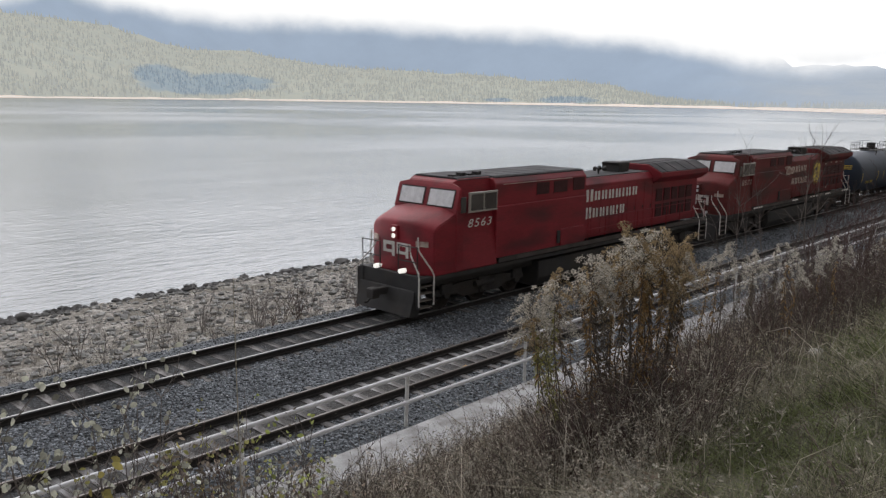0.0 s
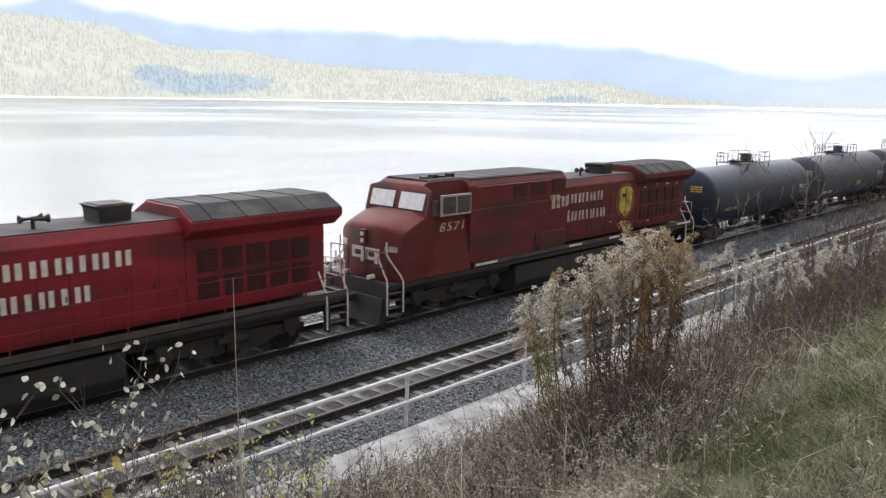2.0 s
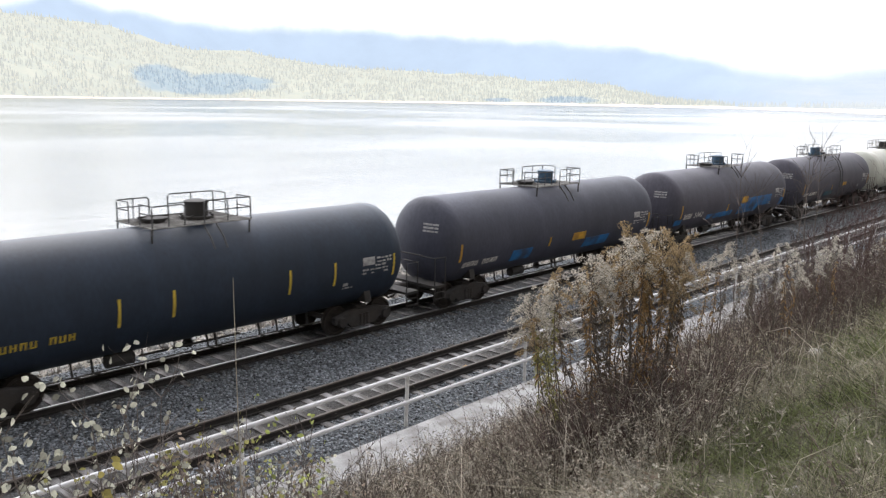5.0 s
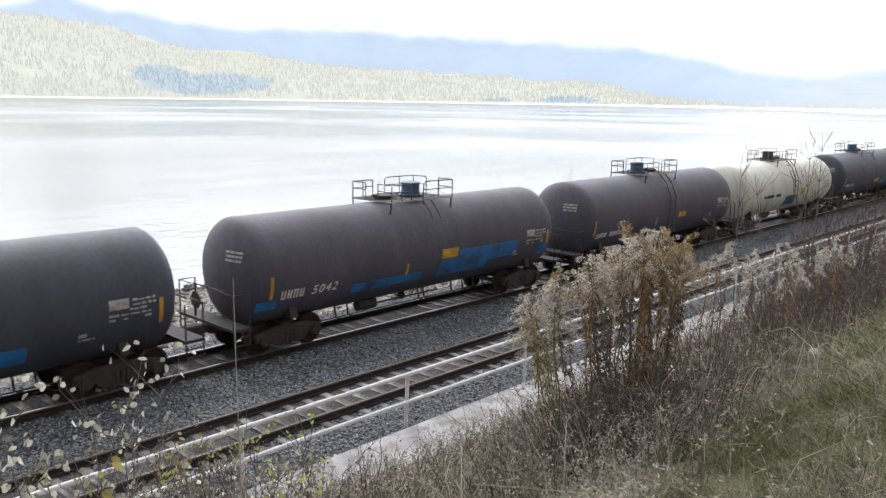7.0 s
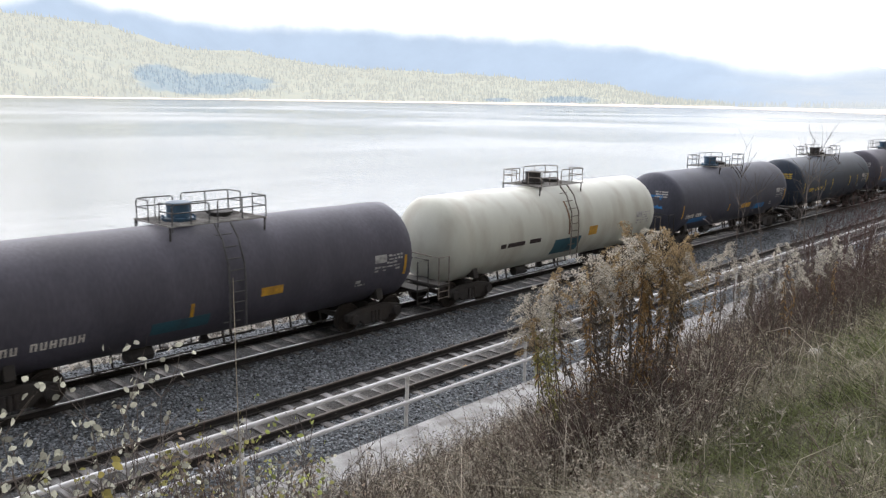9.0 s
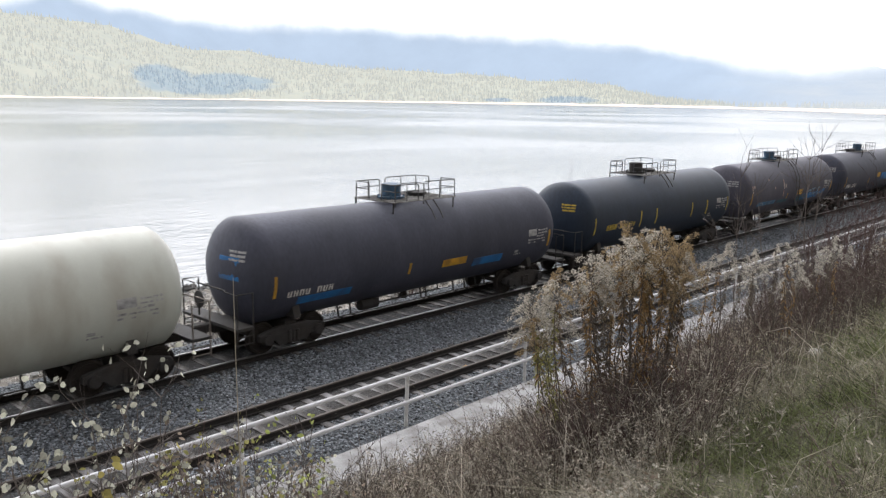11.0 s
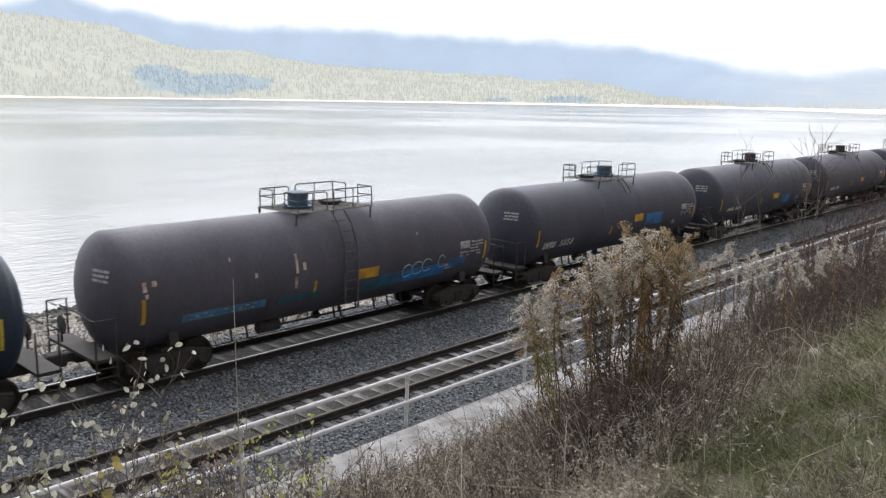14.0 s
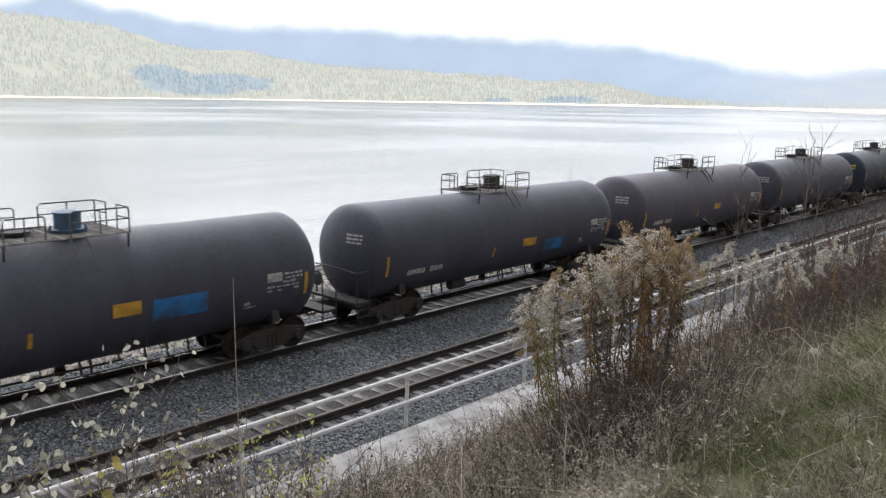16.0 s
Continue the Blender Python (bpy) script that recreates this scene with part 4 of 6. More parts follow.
        for a, b_, c, d in ((y0, y0 + 0.13, 1.95, 2.45), (y1 - 0.13, y1, 2.1, 2.45), (y0, y1, 2.33, 2.45), (y0, y1, 2.06, 2.16)):
            box(bm, -9.90, -9.85, a, b_, c, d)
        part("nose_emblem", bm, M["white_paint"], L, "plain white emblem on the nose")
    # lettering on the hood
    dx, dx2 = (-1.43, -0.16) if shield else (0.0, 0.0)
    letters(L, -0.2 + dx, 3.15, 0.50, (1.0,), text_mat, -1.18)
    letters(L, 0.45 + dx, 3.18, 0.38, (1.0, 1.0, 1.0, 1.0, 0.35, 1.0, 1.0), text_mat, -1.18, gap=0.44)
    letters(L, -0.2 + dx2, 2.43, 0.48, (0.85,), text_mat, -1.18)
    letters(L, 0.34 + dx2, 2.46, 0.38, (1.0, 0.9, 0.35, 0.85, 0.35, 0.9), text_mat, -1.18, gap=0.44)
    digits(L, number, -7.98, 2.92, 0.30, M["white_paint"] if not shield else M["worn_white"], -1.54, wide=1.32)
    if shield:
        bm = B()
        lathe(bm, [(-1.196, 0.80), (-1.18, 0.80)], "y", 32, (4.3, 0, 2.97))
        part("shield_ring", bm, M["gold_ring"], L, "faded gold ring")
        bm = B()
        prism(bm, [(4.3 + 1.35 * u, 2.95 + 1.25 * v) for u, v in ((-0.4, 0.35), (-0.32, 0.48), (0.0, 0.53), (0.32, 0.48), (0.4, 0.35), (0.35, -0.25), (0.22, -0.43), (0.0, -0.53), (-0.22, -0.43), (-0.35, -0.25))], "y", -1.215, -1.19)
        part("shield_emblem", bm, M["shield_yellow"], L, "yellow shield emblem")
        bm = B()
        box(bm, 4.28, 4.32, -1.222, -1.2, 2.34, 3.56)
        box(bm, 3.98, 4.28, -1.222, -1.2, 3.15, 3.3)
        part("shield_seam", bm, M["vent_dark"], L)
        for a, b_ in sill_marks:
            bm = B()
            box(bm, a, b_, -1.55, -1.525, 1.5, 1.58)
            part("reflector_strip", bm, M["white_paint"], L, "white reflective strip")
    # trucks
    for s, xs in ((-1, (-8.55, -6.6, -4.65)), (1, (4.65, 6.6, 8.55))):
        bm = B()
        for side in (-1, 1):
            side_frame(bm, s * 6.6, 2.45, 0.60, side, xs)
            for ax in xs:
                box(bm, ax - 0.28, ax + 0.28, side * 1.09 - 0.1, side * 1.09 + 0.1, 0.62, 0.98, 0.03)
            lathe(bm, [(s * 6.6 - 0.5, 0.11), (s * 6.6 + 0.5, 0.11)], "x", 10, (0, side * 1.17, 0.75))
        box(bm, s * 6.6 - 0.5, s * 6.6 + 0.5, -0.95, 0.95, 0.5, 0.95)
        truck = part("truck", bm, M["truck_black"], L, "grimy three-axle truck")
        for ax in xs:
            WHEELS.append((wheelset(truck, ax, 0.533), 0.533))
    for s in (-1, 1):
        coupler(L, s * 11.0, s)
    return L


def skin(bm, x0, x1, a0, a1, r=1.57, zc=2.315, lift=0.006, n=6):
    """A thin curved plate on the barrel's flank between two angles from the horizontal."""
    rows = []
    for rr in (r - 0.003, r + lift):
        rows.append([[bm.verts.new((x, -rr * math.cos(radians(a)), zc + rr * math.sin(radians(a)))) for a in (a0 + (a1 - a0) * i / n for i in range(n + 1))] for x in (x0, x1)])
    lo0, lo1, hi0, hi1 = rows[0][0], rows[0][1], rows[1][0], rows[1][1]
    for i in range(n):
        bm.faces.new((hi0[i], hi0[i + 1], hi1[i + 1], hi1[i]))
        bm.faces.new((lo0[i], lo1[i], lo1[i + 1], lo0[i + 1]))
        bm.faces.new((lo0[i], lo0[i + 1], hi0[i + 1], hi0[i])), bm.faces.new((lo1[i], hi1[i], hi1[i + 1], lo1[i + 1]))
    bm.faces.new((lo0[0], hi0[0], hi1[0], lo1[0]))
    bm.faces.new((lo0[n], lo1[n], hi1[n], hi0[n]))


def patch(parent, x0, x1, a0, a1, material, name="painted_patch", label="", lift=0.006):
    """One painted area on the barrel's flank."""
    bm = B()
    skin(bm, x0, x1, a0, a1, lift=lift)
    return part(name, bm, material, parent, label, smooth=True)


def data_panel(parent, x0, x1, a0, a1, seed):
    """Rows of small worn stencil bars with a paler sheet in one corner."""
    rng = random.Random(seed)
    bm = B()
    w, h = x1 - x0, a1 - a0
    skin(bm, x0, x0 + w * 0.42, a0 + h * 0.55, a1, n=3)
    rows = max(2, round(h / 4))
    for k in range(rows):
        z0 = a0 + h * k / rows
        x = x0 + (w * 0.5 if k >= rows * 0.55 else 0.0)
        while x < x1 - 0.05:
            ww = min(rng.uniform(0.05, 0.24), x1 - x)
            if rng.random() < 0.8:
                skin(bm, x, x + ww, z0 + h / rows * 0.2, z0 + h / rows * rng.uniform(0.55, 0.8), n=2)
            x += ww + rng.uniform(0.03, 0.07)
    part("data_panel", bm, M["stencil_white"], parent, "worn white stencilled data")["kind"] = "stuff"


def head_stencil(parent, material, rows, y0, y1, z0, z1, seed):
    """Small worn bars on the dished end that leads."""
    rng = random.Random(seed)
    dish = [(0.02, -7.10), (0.40, -7.075), (0.78, -7.01), (1.10, -6.91), (1.33, -6.79)]
    bm = B()
    for k in range(rows):
        za = z0 + (z1 - z0) * k / rows
        zb = za + (z1 - z0) / rows * (0.55 if rows > 1 else 1.0)
        y = y0
        while y < y1 - 0.02:
            yb = min(y1, y + (rng.uniform(0.08, 0.3) if rows > 1 else 0.12))
            q = []
            for yy, zz in ((y, za), (yb, za), (yb, zb), (y, zb)):
                q.append((lerp_pts(dish, math.hypot(yy, zz - 2.315)), yy, zz))
            out = [bm.verts.new((x - 0.010, yy, zz)) for x, yy, zz in q]
            inn = [bm.verts.new((x + 0.012, yy, zz)) for x, yy, zz in q]
            bm.faces.new(out), bm.faces.new(inn[::-1])
            for i in range(4):
                bm.faces.new((out[i], inn[i], inn[(i + 1) % 4], out[(i + 1) % 4]))
            y = yb + (0.04 if rows > 1 else 0.0)
    part("head_marking", bm, material, parent, "worn marking on the dished end")


def curved_digits(parent, text, x, a, h, material):
    """A number that follows the barrel's flank; a is the angle of its foot."""
    ob = digits(parent, text, 0, 0, h, material, 0)
    ob.matrix_local = Matrix.Identity(4)
    for v in ob.data.vertices:
        ang, rr = radians(a) + v.co.y / 1.57, 1.573 + v.co.z
        v.co = (x + v.co.x, -rr * math.cos(ang), 2.315 + rr * math.sin(ang))
    return ob


def build_tank_car(paint, label, marks=(), ladder=True, dome_blue=False, fore=False):
    """Tank car 15.8 m over couplers, origin on the rails at mid length. marks: (kind, x0, x1, a0, a1)."""
    T = tagged(new("tank_car"), label, "tank car", "tank cars of the train")
    R_, ZC = 1.57, 2.315
    prof = [(-7.10, 0.02), (-7.075, 0.40), (-7.01, 0.78), (-6.91, 1.10), (-6.79, 1.33), (-6.66, 1.48), (-6.52, R_)]
    prof += [(-6.2, R_), (-3.0, R_), (3.0, R_), (6.2, R_)]
    prof += [(-s, r) for s, r in prof[6::-1]]
    bm = B()
    lathe(bm, prof, "x", 48, (0, 0, ZC))
    part("tank_barrel", bm, paint, T, "riveted cylindrical barrel with domed ends", smooth=True)
    # underframe stubs and end platforms
    for s in (-1, 1):
        bm = B()
        box(bm, min(s * 4.4, s * 7.5), max(s * 4.4, s * 7.5), -0.22, 0.22, 0.72, 1.05)
        box(bm, s * 7.25 - 0.28, s * 7.25 + 0.28, -1.42, 1.42, 0.98, 1.06)
        prism(bm, [(-1.3, 1.0), (1.3, 1.0), (1.18, 1.55), (0.9, 1.1), (-0.9, 1.1), (-1.18, 1.55)], "x", s * 5.45 - 0.12, s * 5.45 + 0.12)
        part("stub_sill", bm, M["black_frame"], T, "black end sill and saddle")
        bm = B()
        for y in (-1.4, 1.4):
            tube(bm, [(s * 7.5, y, 0.55), (s * 7.5, y, 2.0), (s * 7.5, y * 0.55, 2.0)], 0.022, 6)
            tube(bm, [(s * 7.0, y, 0.55), (s * 7.0, y, 2.0), (s * 7.5, y, 2.0)], 0.022, 6)
            for k in range(3):
                tube(bm, [(s * 7.0, y, 0.6 + 0.22 * k), (s * 7.5, y, 0.6 + 0.22 * k)], 0.018, 6)
        tube(bm, [(s * 7.42, -0.75, 2.0), (s * 7.42, 0.75, 2.0)], 0.022, 6)
        part("end_railing", bm, M["grey_sill"] if paint is M["tank_white"] else M["black_frame"], T, "bent pipe end railing", smooth=True)
        bm = B()
        lathe(bm, [(0, 0.25), (0.03, 0.25)], "x", 16, (s * 7.5, 0.55, 1.55))
        tube(bm, [(s * 7.5, 0.55, 1.1), (s * 7.5, 0.55, 1.5)], 0.03)
        part("hand_brake", bm, M["black_frame"], T, "round hand brake")
        coupler(T, s * 7.9, s)
    # platform with railing
    pipe = M["pipe_grey"] if paint is not M["tank_white"] else M["grey_sill"]
    bm = B()
    for k in range(13):
        y = -0.96 + 0.16 * k
        box(bm, -1.38, 1.53, y - 0.02, y + 0.02, 3.935, 3.965)
    for x in (-1.38, -0.95, -0.1, 0.95, 1.50):
        box(bm, x, x + 0.03, -0.98, 0.98, 3.93, 3.96)
    part("grating", bm, M["grating_grey"], T, "dusty grey open grating round the hatch")
    for x in (-1.35, 1.47):
        for y in (-0.93, 0.93):
            bm = B()
            tube(bm, [(x, y, 3.94), (x, y * 0.98, 3.55)], 0.026, 6)
            part("bracket", bm, M["black_frame"], T)
    for n_, (x0, x1) in enumerate(((-1.3, -0.25), (0.0, 1.5)) if ladder or fore else ((-1.34, -0.45), (0.1, 1.5))):
        h = 4.50 if n_ == 0 else 4.55
        for s in (-1, 1):
            bm = B()
            tube(bm, [(x0, s * 0.95, 3.8), (x0, s * 0.95, h - 0.06), (x0 + 0.06, s * 0.95, h), (x1 - 0.06, s * 0.95, h), (x1, s * 0.95, h - 0.06), (x1, s * 0.95, 3.93)], 0.02, 6)
            tube(bm, [(x0, s * 0.95, 4.28), (x1, s * 0.95, 4.28)], 0.016, 6)
            tube(bm, [((x0 + x1) / 2, s * 0.95, 3.93), ((x0 + x1) / 2, s * 0.95, h)], 0.017, 6)
            xe = x0 if n_ == 0 else x1
            for z in (h, 4.28):
                tube(bm, [(xe, s * 0.95, z), (xe, s * 0.3, z)], 0.017, 6)
            tube(bm, [(xe, s * 0.3, 3.93), (xe, s * 0.3, h)], 0.018, 6)
            part("safety_railing", bm, pipe, T, "pipe safety railing", smooth=True)
    fore = fore or ladder
    dome = -0.6 if fore else 0.42
    bm = B()
    lathe(bm, [(3.7, 0.40), (3.98, 0.40), (3.99, 0.45), (4.04, 0.45), (4.05, 0.31), (4.40, 0.31), (4.405, 0.335), (4.44, 0.335), (4.47, 0.2)], "z", 22, (dome, 0, 0))
    for k in range(8):
        a = k * math.pi / 4
        box(bm, dome + 0.42 * math.cos(a) - 0.025, dome + 0.42 * math.cos(a) + 0.025, 0.42 * math.sin(a) - 0.025, 0.42 * math.sin(a) + 0.025, 3.96, 4.09)
    part("valve_housing", bm, M["drum_blue"] if dome_blue else M["black_frame"], T, "blue valve drum" if dome_blue else "bolted valve housing", smooth=True)
    bm = B()
    lathe(bm, [(3.75, 0.3), (4.02, 0.3), (4.03, 0.37), (4.08, 0.37), (4.12, 0.2)], "z", 18, (dome + (1.3 if fore else -1.2), 0.1, 0))
    box(bm, dome + (1.3 if fore else -1.2) - 0.4, dome + (1.3 if fore else -1.2) + 0.4, 0.06, 0.14, 4.08, 4.13)
    part("manway", bm, M["black_frame"], T, "round manway lid", smooth=True)
    # ladder down the flank
    if ladder:
        bm = B()
        for x in (-0.24, 0.24):
            tube(bm, [(x + 0.1, -1.0, 3.93), (x + 0.1, -1.36, 3.55), (x + 0.1, -1.62, 2.9), (x + 0.1, -1.66, 2.3), (x + 0.1, -1.62, 1.2)], 0.028, 6)
        for k in range(9):
            z = 1.3 + 0.29 * k
            y = -math.sqrt(max(0.2, 1.655 ** 2 - (z - 2.315) ** 2))
            tube(bm, [(-0.14, min(y, -1.0), z), (0.34, min(y, -1.0), z)], 0.018, 6)
        part("ladder", bm, pipe, T, "steel rung ladder", smooth=True)
    else:
        # short grab ladder below the platform
        bm = B()
        for x in (0.05, 0.42):
            tube(bm, [(x, -0.98, 3.93), (x + 0.05, -1.24, 3.62), (x + 0.05, -1.42, 3.34)], 0.024, 6)
        part("ladder", bm, pipe, T, "short steel grab ladder", smooth=True)
    # bottom outlet and brake gear
    bm = B()
    lathe(bm, [(0.45, 0.12), (0.55, 0.16), (0.62, 0.12), (0.9, 0.12)], "z", 14)
    tube(bm, [(-1.6, -0.4, 0.62), (1.4, -0.4, 0.62)], 0.03)
    for x in (-1.5, -0.6, 0.6, 1.3):
        tube(bm, [(x, -0.4, 0.62), (x, -0.35, 0.95)], 0.02)
    lathe(bm, [(-2.6, 0.17), (-1.9, 0.17)], "x", 12, (0, -0.7, 0.75))
    box(bm, -2.4, -2.2, -0.75, -0.65, 0.8, 1.1)
    for x in (-3.4, -2.9, 0.25, 0.5, 1.9, 2.5, 3.1, 3.6):
        tube(bm, [(x, -0.55, 0.95), (x + 0.03, -0.6, 0.5), (x + 0.2, -0.6, 0.44)], 0.032)
    tube(bm, [(-4.2, -0.62, 0.50), (4.2, -0.62, 0.50)], 0.022)
    part("outlet_gear", bm, M["black_frame"], T, "bottom outlet valve and brake gear")
    # marks
    for kind, x0, x1, a0, a1 in marks:
        if kind in ("letters", "gold_letters"):
            # unreadable characters: two strokes and a tie between them
            ink = M["white_paint"] if kind == "letters" else M["yellow_paint"]
            for i in range(int((x1 - x0) / 0.21)):
                if i == 4 and x1 - x0 > 1.2:
                    continue
                xa, am = x0 + 0.21 * i, a0 + (a1 - a0) * (0.0, 0.45, 0.85)[i % 3]
                bm = B()
                skin(bm, xa, xa + 0.045, a0, a1, n=2)
                skin(bm, xa + 0.10, xa + 0.145, a0, a1, n=2)
                skin(bm, xa + 0.045, xa + 0.10, am, am + (a1 - a0) * 0.15, n=1)
                part("lettering", bm, ink, T)
        elif kind == "data_panel":
            data_panel(T, x0, x1, a0, a1, int(x0 * 10))
        else:
            patch(T, x0, x1, a0, a1, M[kind], name="placard" if kind == "orange_placard" else "painted_patch")
    # trucks
    for s in (-1, 1):
        xs = (s * 5.45 - 0.89, s * 5.45 + 0.89)
        bm = B()
        for side in (-1, 1):
            side_frame(bm, s * 5.45, 1.15, 0.46, side, xs)
        box(bm, s * 5.45 - 0.2, s * 5.45 + 0.2, -0.95, 0.95, 0.4, 0.85)
        truck = part("truck", bm, M["truck_black"], T, "grimy two-axle truck")
        for ax in xs:
            WHEELS.append((wheelset(truck, ax, 0.457), 0.457))
    return T


TRAIN = []
LOCO_X = 28.45
eng = build_locomotive(M["loco_red"], "8563", False, M["white_paint"], "red freight locomotive with white lettering and lit headlights", ())
TRAIN.append((eng, LOCO_X + 0.13))
eng = build_locomotive(M["loco_red_dirty"], "8571", True, M["worn_white"], "grimy red freight locomotive with yellow shield and peeling lettering",
                       ((-6.1, -4.9), (-0.4, 0.5), (2.6, 3.4), (3.6, 4.0), (5.4, 6.2), (8.6, 9.9)))
TRAIN.append((eng, LOCO_X + 22.35))

dash = [("yellow_paint", x, x + 0.07, -20, 6) for x in (-6.3, -2.6, -1.2, 2.3, 3.9, 6.25)]
odash = [("orange_placard", x, x + 0.1, -22, 2) for x in (-6.4, 6.25)] + [("orange_placard", -1.2, -1.1, -24, -10)]
data = [("data_panel", 5.0, 6.15, -14, 6), ("data_panel", 4.3, 4.75, -28, -20)]
CARS = [
    ("tank_black", "glossy black tank car with yellow dashes", dash + data + [("gold_letters", -5.2, -3.4, -24, -17)], False),
    ("tank_dark", "dark tank car with blue patches and orange placard", odash + data + [("blue_paint", -3.4, -2.2, -38, -20), ("blue_paint", 1.4, 3.2, -40, -22), ("orange_placard", 0.4, 1.3, -22, -10), ("letters", -6.1, -4.0, -32, -24)], False),
    ("tank_brown", "dark brown tank car with broad blue painted panels", odash + data + [("blue_paint", 1.25, 4.5, -26, -4), ("blue_paint", 0.4, 1.25, -38, -14), ("blue_paint", 1.25, 2.9, -38, -26), ("blue_paint", -3.4, -0.4, -36, -24), ("blue_paint", -6.8, -6.1, -36, -24), ("blue_paint", 5.9, 6.4, -34, -16), ("orange_placard", 0.42, 1.2, -12, 0), ("letters", -6.0, -5.1, -25, -15)], False),
    ("tank_brown", "dark brown tank car with faded teal patch and orange placard", odash + data + [("teal_paint", -2.2, -0.6, -38, -24), ("orange_placard", 0.9, 1.6, -16, -7), ("letters", -6.1, -3.6, -28, -20)], True),
    ("tank_white", "cream white tank car with rust streaks and dark graffiti", data + [("teal_paint", -1.0, 0.8, -42, -16), ("orange_placard", 1.3, 1.9, -18, -4), ("vent_dark", -4.4, -4.1, -14, -8), ("vent_dark", -4.0, -3.0, -14, -8), ("vent_dark", -2.7, -2.0, -14, -8), ("gold_ring", -0.2, -0.1, -10, 40)], True),
    ("tank_dark", "dark tank car with light blue marks and orange placards", odash + data + [("blue_paint", -5.5, -3.5, -36, -26), ("blue_paint", 2.0, 3.6, -32, -20), ("orange_placard", 0.4, 1.6, -24, -14), ("letters", -5.9, -4.1, -24, -17)], False),
    ("tank_black", "glossy black tank car with yellow dashes and number", dash + data + [("gold_letters", -5.35, -4.45, -17, -8)], False),
    ("tank_brown", "dark brown tank car with blue graffiti and orange placard", odash + data + [("teal_paint", 0.7, 2.2, -38, -22), ("blue_paint", 1.4, 4.4, -34, -18), ("orange_placard", 0.45, 1.28, -18, -6), ("blue_paint", 4.5, 5.3, -26, -14), ("faded_blue", -5.3, -2.8, -29, -20), ("letters", -5.15, -3.0, -27, -22), ("teal_paint", -2.4, -0.9, -30, -22), ("worn_white", -6.35, -6.25, 8, 17), ("worn_white", -6.1, -5.98, 12, 17), ("worn_white", -6.3, -6.22, 2, 6), ("worn_white", -3.9, -3.85, 24, 28), ("worn_white", -3.2, -3.12, 4, 9), ("worn_white", 3.0, 3.05, 22, 26), ("worn_white", -1.85, -1.77, 2, 22), ("worn_white", -1.6, -1.5, 4, 12), ("worn_white", -1.9, -1.8, -14, -2)], True),
    ("tank_dark", "dark tank car with small orange placard and blue patch", odash + data + [("orange_placard", 0.7, 1.4, -10, 2), ("blue_paint", 1.7, 3.2, -20, 0), ("letters", -5.9, -5.0, -28, -18)], False),
    ("tank_dark", "dark tank car with orange placard and blue square", odash + data + [("orange_placard", 0.5, 1.3, -16, -5), ("blue_paint", 1.9, 3.1, -30, -12), ("letters", -5.4, -3.6, -26, -19)], False),
    ("tank_brown", "dark brown tank car with orange placard", odash + data + [("orange_placard", 0.6, 1.3, -14, -4), ("letters", -5.4, -3.6, -24, -17)], False),
    ("tank_dark", "dark grimy tank car", odash + data, False),
    ("tank_black", "black tank car with yellow dashes", dash + data, False),
    ("tank_brown", "dark brown tank car with a placard", odash + data + [("orange_placard", 0.6, 1.3, -14, -4)], False),
    ("tank_dark", "dark grimy tank car in a long train", odash + data, False),
]
for k, (paint, label, marks, ladder) in enumerate(CARS):
    car = build_tank_car(M[paint], label, marks, ladder, dome_blue=k in (1, 2, 3, 5, 7, 8), fore=k in (5, 6))
    if paint != "tank_white":
        head_stencil(car, M["stencil_white"] if paint != "tank_black" else M["yellow_paint"], 3, -0.95, -0.35, 2.75, 3.1, k)
    if k == 5:
        head_stencil(car, M["blue_paint"], 1, -0.75, 0.1, 2.2, 2.85, k)
    if k in (2, 8):
        curved_digits(car, {2: "5042", 8: "5058"}[k], {2: -4.95, 8: -4.85}[k], {2: -25, 8: -28}[k], 0.29, M["white_paint"])
    if k == 7:
        for i, (xa, ha) in enumerate(((2.55, 0.30), (3.0, 0.34), (3.42, 0.30), (4.1, 0.2))):
            bm = B()
            ring = []
            for q in range(11):
                a = 2 * math.pi * q / 11 * 0.9 + 0.5
                ang = radians(-19 + 8 * math.sin(a) + 1.5 * i)
                ring.append((xa + ha * 0.75 * math.cos(a), -1.58 * math.cos(ang), 2.315 + 1.58 * math.sin(ang)))
            tube(bm, ring, 0.018, 5)
            part("graffiti_scrawl", bm, M["scrawl_blue"], car, "pale blue sprayed loop")
    if k == 6:
        curved_digits(car, "674434", -4.3, -17, 0.25, M["yellow_paint"])
    TRAIN.append((car, 69.92 + 15.815 * k + {2: 0.08, 3: 0.3}.get(k, 0.0)))


